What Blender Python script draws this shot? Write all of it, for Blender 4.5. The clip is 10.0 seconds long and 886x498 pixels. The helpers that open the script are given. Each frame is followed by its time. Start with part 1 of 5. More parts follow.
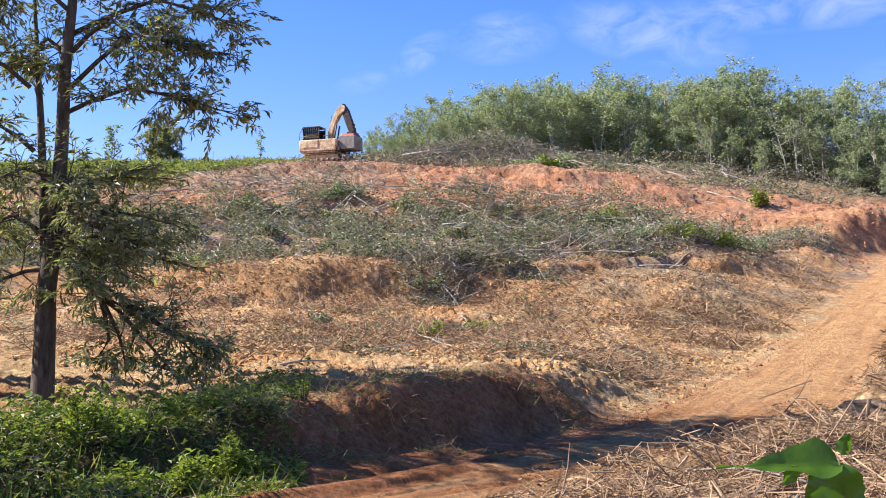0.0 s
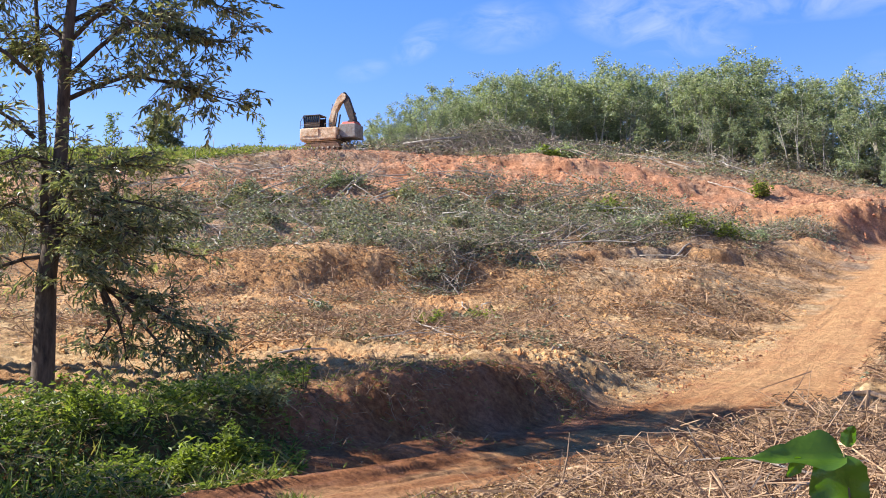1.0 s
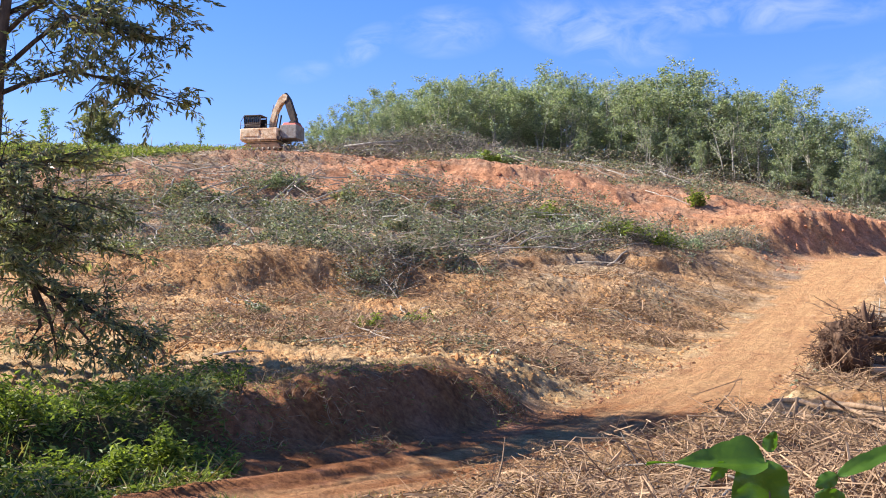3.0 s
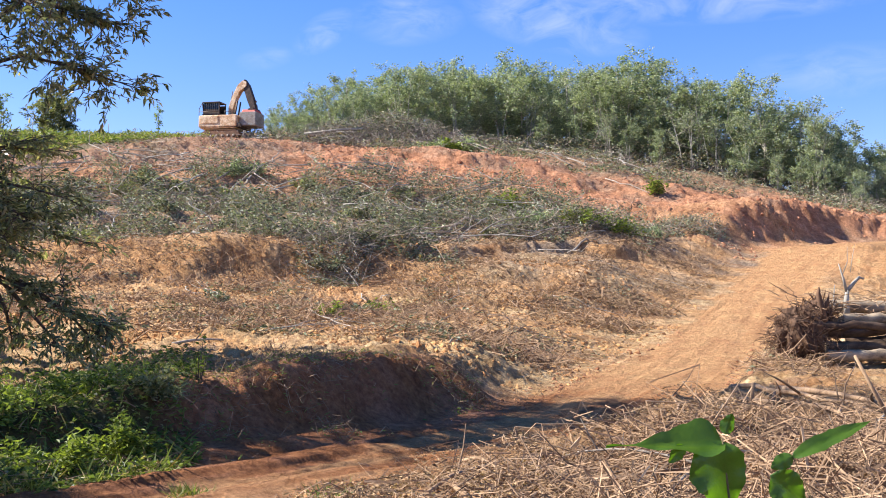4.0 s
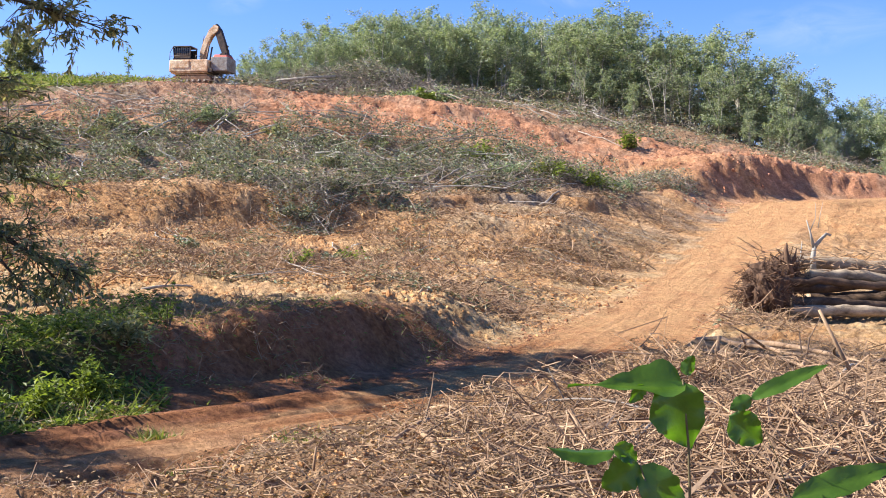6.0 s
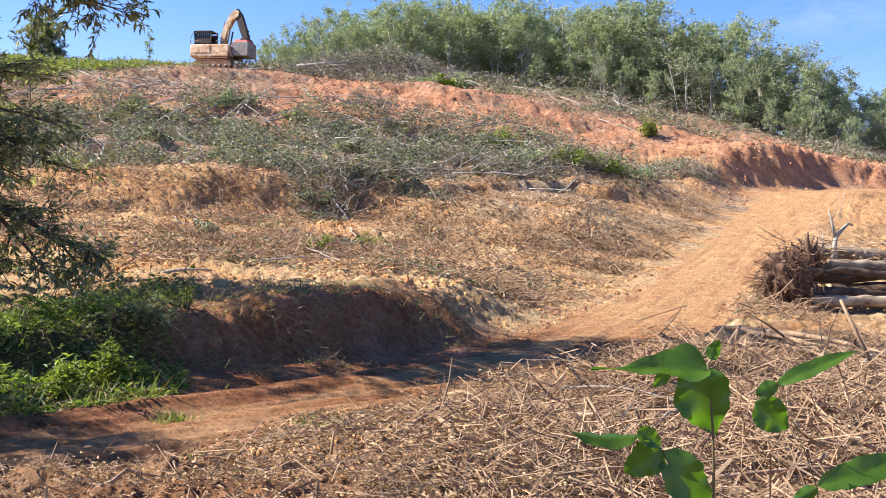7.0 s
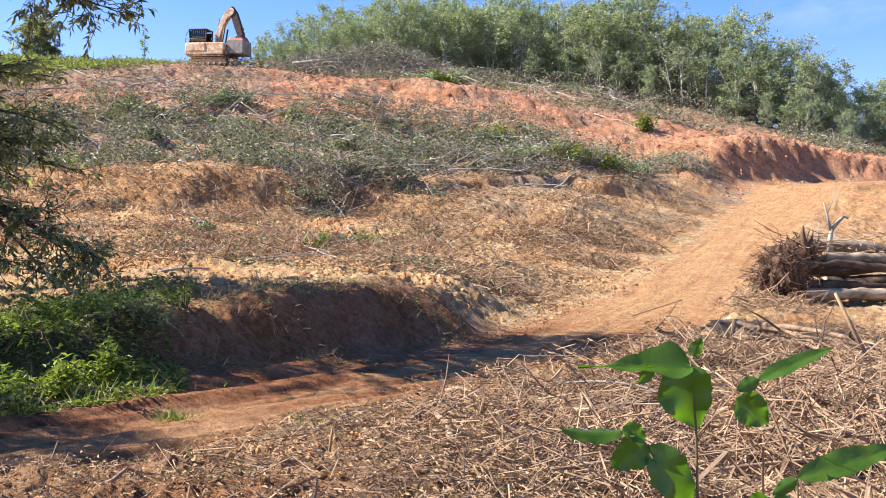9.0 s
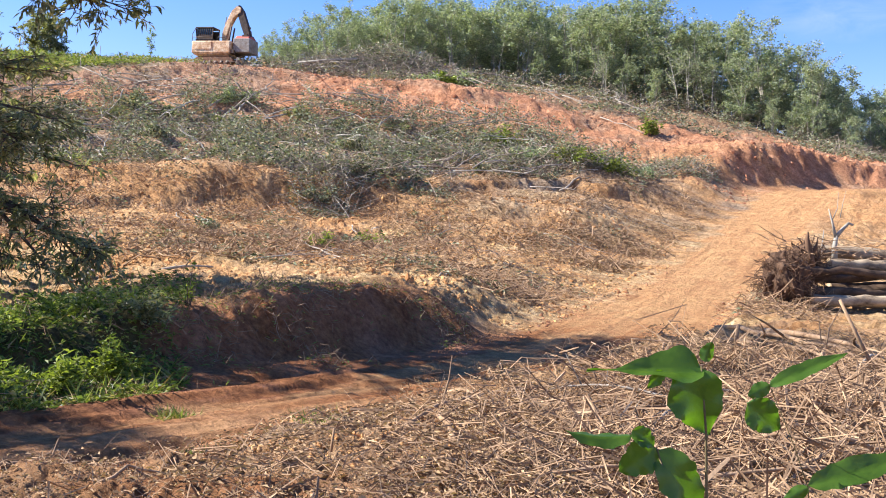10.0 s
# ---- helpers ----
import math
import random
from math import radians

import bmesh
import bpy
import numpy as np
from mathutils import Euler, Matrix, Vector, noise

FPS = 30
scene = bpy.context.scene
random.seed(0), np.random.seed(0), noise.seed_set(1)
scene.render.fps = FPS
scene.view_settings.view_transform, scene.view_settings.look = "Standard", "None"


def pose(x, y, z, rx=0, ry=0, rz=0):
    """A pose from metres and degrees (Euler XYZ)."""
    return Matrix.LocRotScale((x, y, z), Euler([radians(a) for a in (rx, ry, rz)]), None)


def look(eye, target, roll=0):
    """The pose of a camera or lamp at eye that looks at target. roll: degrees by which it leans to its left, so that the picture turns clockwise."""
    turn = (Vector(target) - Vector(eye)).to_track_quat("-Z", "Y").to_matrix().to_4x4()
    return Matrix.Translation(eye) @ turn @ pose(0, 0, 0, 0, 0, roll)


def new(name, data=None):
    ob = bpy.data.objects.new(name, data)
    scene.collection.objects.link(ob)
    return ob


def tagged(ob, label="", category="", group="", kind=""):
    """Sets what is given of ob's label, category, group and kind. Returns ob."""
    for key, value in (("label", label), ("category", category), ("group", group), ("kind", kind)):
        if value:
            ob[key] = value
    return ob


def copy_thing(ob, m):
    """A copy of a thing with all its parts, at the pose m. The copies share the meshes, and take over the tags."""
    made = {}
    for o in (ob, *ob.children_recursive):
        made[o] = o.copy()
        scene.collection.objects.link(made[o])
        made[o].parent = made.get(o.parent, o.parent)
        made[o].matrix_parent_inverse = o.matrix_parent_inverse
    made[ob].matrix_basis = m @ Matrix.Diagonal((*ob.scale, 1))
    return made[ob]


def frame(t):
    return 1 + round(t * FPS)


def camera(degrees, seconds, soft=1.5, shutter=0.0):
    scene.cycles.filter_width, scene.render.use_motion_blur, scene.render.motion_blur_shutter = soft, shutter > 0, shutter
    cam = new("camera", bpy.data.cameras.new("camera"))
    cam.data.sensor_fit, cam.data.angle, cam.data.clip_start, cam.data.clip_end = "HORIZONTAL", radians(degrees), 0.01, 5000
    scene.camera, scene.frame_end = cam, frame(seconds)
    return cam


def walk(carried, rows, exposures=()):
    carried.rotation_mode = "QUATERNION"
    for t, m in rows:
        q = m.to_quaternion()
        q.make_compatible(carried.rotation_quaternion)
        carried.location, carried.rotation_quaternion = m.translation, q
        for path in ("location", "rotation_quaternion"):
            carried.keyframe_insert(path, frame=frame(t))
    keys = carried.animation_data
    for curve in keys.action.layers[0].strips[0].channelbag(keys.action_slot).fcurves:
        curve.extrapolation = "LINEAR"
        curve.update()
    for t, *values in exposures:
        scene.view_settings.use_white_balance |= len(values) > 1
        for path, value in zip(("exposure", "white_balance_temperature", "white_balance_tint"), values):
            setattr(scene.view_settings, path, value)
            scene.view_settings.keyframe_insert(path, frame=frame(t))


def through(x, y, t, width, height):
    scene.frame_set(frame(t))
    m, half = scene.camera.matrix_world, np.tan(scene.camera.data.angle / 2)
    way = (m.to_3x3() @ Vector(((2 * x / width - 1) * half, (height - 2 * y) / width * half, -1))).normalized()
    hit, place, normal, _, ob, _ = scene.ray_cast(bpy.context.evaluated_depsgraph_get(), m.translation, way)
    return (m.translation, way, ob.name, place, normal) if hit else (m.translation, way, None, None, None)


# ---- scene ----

# ---------------------------------------------------------------- camera
ROWS = [
    (0, 0.000, 0.000, 2.000, 0.000, 4.201, 0.000), (0.5, -0.003, 0.003, 1.999, -0.008, 3.623, -0.058),
    (1, -0.006, 0.007, 2.001, -0.011, 3.606, -0.291), (1.5, -0.007, 0.010, 2.005, -0.176, 3.800, -0.481),
    (2, -0.006, -0.005, 1.999, -0.928, 4.414, -0.722), (2.5, -0.007, -0.006, 1.999, -1.240, 4.441, -1.380),
    (3, 0.001, -0.005, 2.001, -3.336, 3.857, -1.044), (3.2, -0.002, -0.005, 2.001, -4.242, 3.687, -0.821),
    (4.5, 0.000, -0.011, 1.994, -5.605, 3.098, -0.932), (5, -0.001, -0.005, 1.991, -6.034, 2.879, -1.276),
    (5.5, 0.012, -0.005, 1.986, -7.349, 1.290, -1.519), (7, 0.007, 0.018, 1.970, -6.021, -0.158, -2.252),
    (7.5, 0.008, 0.020, 1.974, -5.921, -1.851, -2.317), (8, 0.015, -0.014, 1.978, -5.660, -2.015, -1.980),
    (8.5, 0.003, -0.050, 1.989, -5.421, -0.691, -1.412), (9, 0.010, -0.037, 1.982, -6.180, -0.372, -1.745),
    (9.5, 0.008, -0.023, 1.978, -6.014, -0.314, -2.221), (10, 0.005, -0.014, 1.978, -5.984, -0.297, -2.536),
]
cam = camera(45.57, 10.0, 1.0)
walk(cam, [(t, pose(x, y, z, 90 + p, r, w)) for t, x, y, z, w, p, r in ROWS], [(t, e, 6150, 10) for t, e in ((0.0, 1.32), (4.5, 1.32), (5.5, 1.36), (7.0, 1.44), (7.5, 1.52), (8.0, 1.52), (9.0, 1.46), (10.0, 1.44))])

# ---------------------------------------------------------------- light
TO_SUN = Vector((-0.77, 0.11, 0.62)).normalized()
world = bpy.data.worlds.new("sky")
scene.world = world
world.use_nodes = True
wn, wl = world.node_tree.nodes, world.node_tree.links
wn.clear()
sky = wn.new("ShaderNodeTexSky")
sky.sky_type = "NISHITA"
sky.sun_disc = False
sky.sun_elevation = math.asin(TO_SUN.z)
sky.sun_rotation = math.atan2(TO_SUN.x, TO_SUN.y)
sky.air_density, sky.dust_density, sky.ozone_density = 1.0, 0.05, 3.0
hsv = wn.new("ShaderNodeHueSaturation")
hsv.inputs["Saturation"].default_value = 1.3
hsv.inputs["Value"].default_value = 1.5
wl.new(sky.outputs[0], hsv.inputs["Color"])
wtc = wn.new("ShaderNodeTexCoord")


def wmath(op, a, b=None, c=None):
    m = wn.new("ShaderNodeMath")
    m.operation = op
    for k, v in enumerate((a, b, c)):
        if v is None:
            continue
        if isinstance(v, (int, float)):
            m.inputs[k].default_value = v
        else:
            wl.new(v, m.inputs[k])
    return m.outputs[0]


wsep = wn.new("ShaderNodeSeparateXYZ")
wl.new(wtc.outputs["Generated"], wsep.inputs[0])
ahead = wmath("MAXIMUM", wsep.outputs["Y"], 0.05)
sky_x, sky_z = wmath("DIVIDE", wsep.outputs["X"], ahead), wmath("DIVIDE", wsep.outputs["Z"], ahead)
wnoise = wn.new("ShaderNodeTexNoise")
wnoise.inputs["Scale"].default_value = 16.0
wnoise.inputs["Detail"].default_value = 7.0
wnoise.inputs["Roughness"].default_value = 0.6
wnoise.inputs["Distortion"].default_value = 0.8
wmap = wn.new("ShaderNodeMapping")
wmap.inputs["Scale"].default_value = (1.0, 1.0, 2.2)
wmap.inputs["Rotation"].default_value = (0, 0.5, 0)
wl.new(wtc.outputs["Generated"], wmap.inputs["Vector"])
wl.new(wmap.outputs[0], wnoise.inputs["Vector"])
# thin wisps of high cloud: heading, height, half length, half thickness, lean, density
cloud = None
for cx, cz, rx, rz, lean, dens in ((-0.022, 0.262, 0.036, 0.018, 0.6, 0.9), (0.058, 0.278, 0.06, 0.028, 0.1, 0.75), (0.20, 0.283, 0.10, 0.034, -0.15, 1.0),
                                   (0.34, 0.306, 0.20, 0.024, 0.08, 0.9), (0.50, 0.245, 0.12, 0.03, 0.1, 0.5), (-0.077, 0.234, 0.03, 0.012, 0.2, 0.55), (-0.4, 0.31, 0.2, 0.03, 0.1, 0.6)):
    dx, dz = wmath("SUBTRACT", sky_x, cx), wmath("SUBTRACT", sky_z, cz)
    along = wmath("ADD", wmath("MULTIPLY", dx, math.cos(lean)), wmath("MULTIPLY", dz, math.sin(lean)))
    across = wmath("SUBTRACT", wmath("MULTIPLY", dz, math.cos(lean)), wmath("MULTIPLY", dx, math.sin(lean)))
    r2 = wmath("ADD", wmath("POWER", wmath("DIVIDE", along, rx), 2.0), wmath("POWER", wmath("DIVIDE", across, rz), 2.0))
    puff = wmath("MULTIPLY", wmath("MAXIMUM", wmath("SUBTRACT", 1.0, r2), 0.0), dens)
    cloud = puff if cloud is None else wmath("MAXIMUM", cloud, puff)
wramp = wn.new("ShaderNodeMapRange")
wramp.inputs["From Min"].default_value, wramp.inputs["From Max"].default_value = 0.38, 0.80
wl.new(wnoise.outputs["Fac"], wramp.inputs["Value"])
veil = wmath("MULTIPLY", wmath("MULTIPLY", cloud, wramp.outputs[0]), 0.62)
wmix = wn.new("ShaderNodeMixRGB")
wmix.inputs["Color2"].default_value = (8.2, 8.6, 11.5, 1)
wl.new(veil, wmix.inputs["Fac"])
wtint = wn.new("ShaderNodeMixRGB")
wtint.blend_type = "MULTIPLY"
wtint.inputs["Fac"].default_value = 1.0
wtint.inputs["Color2"].default_value = (1.36, 1.03, 1.25, 1)
wl.new(hsv.outputs[0], wtint.inputs["Color1"])
wl.new(wtint.outputs[0], wmix.inputs["Color1"])
wbg = wn.new("ShaderNodeBackground")
wbg.inputs["Strength"].default_value = 0.046
wl.new(wmix.outputs[0], wbg.inputs["Color"])
wout = wn.new("ShaderNodeOutputWorld")
wl.new(wbg.outputs[0], wout.inputs["Surface"])

sun_data = bpy.data.lights.new("sun", "SUN")
sun_data.energy, sun_data.angle, sun_data.color = 5.0, radians(0.53), (1.0, 0.925, 0.84)
sun = new("sun", sun_data)
sun.matrix_world = look(TO_SUN * 300, (0, 0, 0))

# ---------------------------------------------------------------- numeric helpers
RNG = np.random.default_rng(7)


def hash3(ix, iy, seed):
    h = (ix.astype(np.int64) * 374761393 + iy.astype(np.int64) * 668265263 + seed * 1442695041) & 0x7FFFFFFF
    h = ((h ^ (h >> 13)) * 1274126177) & 0x7FFFFFFF
    return ((h ^ (h >> 16)) & 0xFFFFF) / 1048575.0


def vnoise(x, y, seed=0):
    """Smooth value noise in -1..1."""
    ix, iy = np.floor(x), np.floor(y)
    fx, fy = x - ix, y - iy
    fx, fy = fx * fx * (3 - 2 * fx), fy * fy * (3 - 2 * fy)
    a, b = hash3(ix, iy, seed), hash3(ix + 1, iy, seed)
    c, d = hash3(ix, iy + 1, seed), hash3(ix + 1, iy + 1, seed)
    return 2 * ((a + (b - a) * fx) * (1 - fy) + (c + (d - c) * fx) * fy) - 1


def fbm(x, y, octaves=4, seed=0, gain=0.5):
    total, amp = np.zeros_like(x, dtype=float), 1.0
    for k in range(octaves):
        c, s = math.cos(k * 1.1), math.sin(k * 1.1)
        total += amp * vnoise(x * c - y * s, x * s + y * c, seed + k * 17)
        x, y, amp = x * 2.03, y * 2.03, amp * gain
    return total


def smooth(a, b, v):
    t = np.clip((v - a) / (b - a), 0, 1)
    return t * t * (3 - 2 * t)


# ---------------------------------------------------------------- terrain shape
COLS = np.array([-60, -36, -12, 0, 10, 20, 28, 38, 48, 70.0])
HILL = [
    (-60, "0.6 0.6 0.4 0.4 0.4 0.4 0.4 0.4 0.4 0.4"),
    (4, "0.6 0.6 0.4 0.4 0.4 0.4 0.4 0.4 0.4 0.4"),
    (11, "0.8 0.8 0.4 0.45 0.5 0.5 0.5 0.5 0.5 0.5"),
    (14, "1.0 0.9 0.85 0.85 0.55 0.6 0.5 0.5 0.5 0.5"),
    (17.5, "1.2 1.1 0.85 1.0 0.6 0.5 0.5 0.5 0.5 0.5"),
    (21, "1.4 1.3 1.15 1.15 0.7 0.6 0.5 0.5 0.5 0.5"),
    (27, "2.0 1.8 1.55 1.4 0.75 0.85 0.9 1.0 1.0 1.0"),
    (35, "3.0 2.6 2.2 2.0 1.45 1.3 1.4 1.6 2.0 2.0"),
    (41, "4.0 3.5 3.1 3.0 2.5 2.1 2.0 2.2 2.8 2.8"),
    (43, "4.6 4.3 4.2 4.2 3.7 2.7 2.2 2.2 2.4 2.4"),
    (51.5, "6.0 5.6 5.1 5.0 5.0 4.15 4.2 4.4 4.4 4.4"),
    (53.5, "6.8 6.7 6.4 6.3 6.2 4.9 4.8 5.0 5.0 5.0"),
    (61.5, "8.0 7.8 7.4 7.4 7.3 6.9 6.1 6.3 6.2 6.0"),
    (65.5, "10.4 10.2 10 9.9 9.5 8.7 9.2 8.3 7.3 6.4"),
    (69.5, "11.2 11 10.9 10.8 10.2 9.3 9.6 8.6 7.4 5.8"),
    (73.5, "13 12.9 12.8 12.7 12.2 10.7 10.2 9.2 8 6"),
    (90, "15.5 15.4 16 16 16.2 16 15.2 13 10.3 6"),
    (115, "16 16.4 16.6 16.6 16.8 16.8 16 14 11 5"),
    (170, "12 13 14 14 14 13 12 10 7 3"),
    (330, "0 0 0 0 0 0 0 0 0 0"),
    (6000, "-6 -6 -6 -6 -6 -6 -6 -6 -6 -6"),
]
HILL_Y = np.array([h[0] for h in HILL], float)
HILL_Z = np.array([[float(v) for v in h[1].split()] for h in HILL])

# centre line of the dirt track: x, y, z, half width
TRACK = np.array([(-16, 2.2, 0.0, 1.2), (-8, 5.8, 0.0, 1.2), (-3.0, 8.7, 0.0, 1.1), (-1.2, 10.9, 0.0, 1.1), (0.2, 12.6, 0.0, 1.15), (1.9, 14.5, 0.0, 1.4), (4.7, 19.0, 0.08, 1.6),
                  (9.7, 29, 0.6, 1.45), (15.0, 39, 1.77, 1.4), (21.6, 50, 3.8, 1.6), (28.0, 60, 6.0, 2.3), (34.5, 64, 6.7, 2.6), (60, 67, 6.4, 2.6)])


def track_near(x, y):
    """Distance to the track's centre line (signed, + on the uphill side), its height, half width and the run along it."""
    best = np.full(x.shape, 1e9)
    zz, hw, run, sign = np.zeros_like(x), np.ones_like(x), np.zeros_like(x), np.ones_like(x)
    along = 0.0
    for a, b in zip(TRACK[:-1], TRACK[1:]):
        dx, dy = b[0] - a[0], b[1] - a[1]
        length = math.hypot(dx, dy)
        t = np.clip(((x - a[0]) * dx + (y - a[1]) * dy) / length ** 2, 0, 1)
        px, py = a[0] + t * dx, a[1] + t * dy
        d = np.hypot(x - px, y - py)
        near = d < best
        best = np.where(near, d, best)
        zz = np.where(near, a[2] + t * (b[2] - a[2]), zz)
        hw = np.where(near, a[3] + t * (b[3] - a[3]), hw)
        run = np.where(near, along + t * length, run)
        sign = np.where(near, np.sign(dx * (y - py) - dy * (x - px)), sign)
        along += length
    return best * sign, zz, hw, run


def hill(x, y):
    """The hill's terraces without the track: wavering lines of equal height joined across."""
    wob = 1.1 * fbm(x / 9.0, y / 30.0, 3, 5) * smooth(24, 40, y)
    yy = y + wob
    xc = np.clip(x, COLS[0], COLS[-1])
    j = np.clip(np.searchsorted(COLS, xc) - 1, 0, len(COLS) - 2)
    fx = (xc - COLS[j]) / (COLS[j + 1] - COLS[j])
    fx = fx * fx * (3 - 2 * fx)
    i = np.clip(np.searchsorted(HILL_Y, yy) - 1, 0, len(HILL_Y) - 2)
    fy = np.clip((yy - HILL_Y[i]) / (HILL_Y[i + 1] - HILL_Y[i]), 0, 1)
    z0 = HILL_Z[i, j] * (1 - fx) + HILL_Z[i, j + 1] * fx
    z1 = HILL_Z[i + 1, j] * (1 - fx) + HILL_Z[i + 1, j + 1] * fx
    # the bank peters out where the track begins to climb
    return z0 * (1 - fy) + z1 * fy - 0.5 * np.exp(-((x - 4.2) / 2.0) ** 2 - ((y - 20.2) / 3.0) ** 2) \
        - 0.7 * smooth(2.6, 5.0, -x) * np.exp(-((y - 17.2) / 3.8) ** 2) + 0.45 * np.exp(-((x + 5.2) / 2.6) ** 2 - ((y - 43.4) / 1.3) ** 2)


# broken edges of the terraces: height of the step, its width, and the line it follows
LIPS = [
    (0.9, 2.2, ((-14, 75.5), (-6, 76.5), (1, 78), (5, 77), (9, 74.3), (12.5, 76), (15, 74.3), (19, 74), (24, 72.3), (27, 71))),
    (0.55, 1.7, ((-9, 70), (-2, 71), (4, 71.5), (8, 69.5), (12, 67))),
    (0.7, 1.2, ((-9.5, 39.5), (-7.6, 40.9), (-6.2, 41.7), (-4.2, 42.7), (-2.5, 43), (-1.5, 42.4), (0.2, 43.6), (2.6, 44.6), (5, 47), (8, 50.3), (11.4, 51.5), (15.5, 51.8))),
    (0.25, 0.9, ((-4, 36.3), (2, 37.3), (6, 38.5), (11.6, 41.5), (14, 44.5), (17, 47.5), (19, 49.0))),
    (0.2, 0.6, ((-7, 28.5), (0, 29.5), (4.5, 30.5), (8, 33.5))),
    (0.18, 0.5, ((-5, 23.6), (0, 24.2), (3.4, 25.4))),
]


def lips(x, y):
    """Ragged steps along the edges of the terraces: a drop below each line, a rise above it, dying away on both sides."""
    total = np.zeros_like(x)
    wx = x + 0.5 * fbm(x / 2.6, y / 2.6, 3, 141)
    wy = y + 0.9 * fbm(x / 3.2, y / 3.0, 3, 145) + 0.16 * fbm(x / 0.6, y / 0.8, 2, 147)
    for k, (high, wide, line) in enumerate(LIPS):
        best, sign = np.full(x.shape, 1e9), np.ones_like(x)
        for (ax, ay), (bx, by) in zip(line[:-1], line[1:]):
            dx, dy = bx - ax, by - ay
            t = np.clip(((wx - ax) * dx + (wy - ay) * dy) / (dx * dx + dy * dy), 0, 1)
            d = np.hypot(wx - ax - t * dx, wy - ay - t * dy)
            near = d < best
            best = np.where(near, d, best)
            sign = np.where(near, np.sign(dx * (wy - ay - t * dy) - dy * (wx - ax - t * dx)), sign)
        d = best * sign
        ends = smooth(line[0][0] - 1, line[0][0] + 2, x) * (1 - smooth(line[-1][0] - 2, line[-1][0] + 1, x))
        h = high * np.clip(0.75 + 0.6 * fbm(x / 5.0, y / 5.0, 2, 150 + k), 0.2, 1.4) * ends
        total += h * (smooth(-wide, 0, d) - 0.5) * np.exp(-np.maximum(np.abs(d) - 0.5, 0) / (2.2 + 1.6 * high))
    return total


def ground_z(x, y, fine=True):
    x, y = np.asarray(x, float), np.asarray(y, float)
    z = hill(x, y) + lips(x, y)
    d, rz, hw, run = track_near(x, y)
    side = np.abs(d)
    uphill = np.interp(run, (0, 20, 24, 26, 28.5, 33, 40, 50, 56, 62, 68, 75, 90), (1.5, 1.2, 1.15, 1.25, 1.7, 2.6, 4.0, 5.5, 6.0, 5.0, 4.2, 3.2, 3.0))
    shoulder = np.where(d > 0, uphill, 1.2) * (1 + 0.10 * vnoise(run / 3.1, d * 0 + 3, 9))
    edge = hw + 0.10 * fbm(run / 1.1, d * 0, 3, 11)
    verge = np.where(d > 0, np.interp(run, (8, 14.6, 18, 20, 22.6, 26, 28), (0.6, 1.4, 1.7, 1.7, 1.5, 0.8, 0.2)), 0.0)
    t = smooth(0, 1, (side - edge - verge) / shoulder)
    rz = rz + np.where(d > 0, 0.018 * smooth(0, 0.6, (side - edge)) * (verge > 0) * (1 + fbm(x / 0.6, y / 0.6, 4, 58)), 0.0)
    # a low cut bank follows the climbing track on its uphill side
    cut = np.interp(run, (30, 36, 46, 54, 60, 66, 72), (0, 0.06, 0.08, 0.1, 0.2, 0.05, 0)) * (d > 0)
    z = z + cut * np.exp(-((side - hw - 2.4) / 1.7) ** 2) * (0.75 + 0.5 * fbm(run / 2.2, d / 2.5, 3, 23))
    rel = 0.05 * fbm(x / 2.2, y / 2.2, 3, 21)
    if fine:
        az = np.degrees(np.arctan2(x, y))
        seen = smooth(2.5, 4.6, np.hypot(x, y)) * smooth(-40, -28, az) * (1 - smooth(35, 46, az))
        far = smooth(60, 140, np.hypot(x, y))
        lumps = (0.10 - 0.03 * smooth(24, 34, y)) * fbm(x / 0.9, y / 0.9, 3, 31) + 0.06 * (0.5 - np.abs(fbm(x / 1.6, y / 1.1, 5, 33, 0.65))) * smooth(20, 30, y) + 0.05 * np.abs(fbm(x / 0.33, y / 0.33, 3, 37)) + 0.045 * fbm(x / 0.14, y / 0.14, 3, 41, 0.6)
        lumps = lumps * (0.15 + 0.85 * seen)
        rel = rel + lumps * (1 - 0.7 * far) + 0.11 * fbm(x / 3.0, y / 1.1, 6, 43, 0.62) * smooth(25, 50, y) * seen
        slope_rough = smooth(60, 66, y) * (1 - smooth(78, 92, y)) * (1 + 1.2 * smooth(22, 27, x) * (1 - smooth(68, 72, y)))
        rel = rel + (0.10 - 0.30 * np.abs(fbm(x / 1.5 + 0.5 * vnoise(x / 6, y / 2, 48), y / 2.2, 6, 47, 0.62)) * (0.5 + 0.8 * vnoise(x / 7, y / 9, 49) ** 2)) * slope_rough
        rel = rel - 0.22 * np.abs(fbm(x / 2.3 + 0.3 * y, y / 3, 5, 50, 0.6)) * smooth(21, 25, x) * (1 - smooth(67, 70, y)) * smooth(61, 64, y)
        ruts = 0.04 * (1 - 0.85 * smooth(21, 27, run)) * np.sin(d * 4.6 + 1.6 * fbm(run / 4, d * 0.4, 3, 51)) + (0.05 - 0.025 * smooth(21, 27, run)) * fbm(d * 5.0, run / 3.5, 4, 53) + 0.007 * vnoise(run / 0.16, d / 0.5, 55)
        berm = 0.012 * np.exp(-((side - hw - 0.25) / 0.3) ** 2) * (0.6 + fbm(run / 0.5, d, 3, 57))
    else:
        ruts, berm = 0.0, 0.0
    return (rz + ruts) * (1 - t) + (z + rel) * t + berm


def at_ground(x, y):
    return float(ground_z(np.array([x]), np.array([y]))[0])


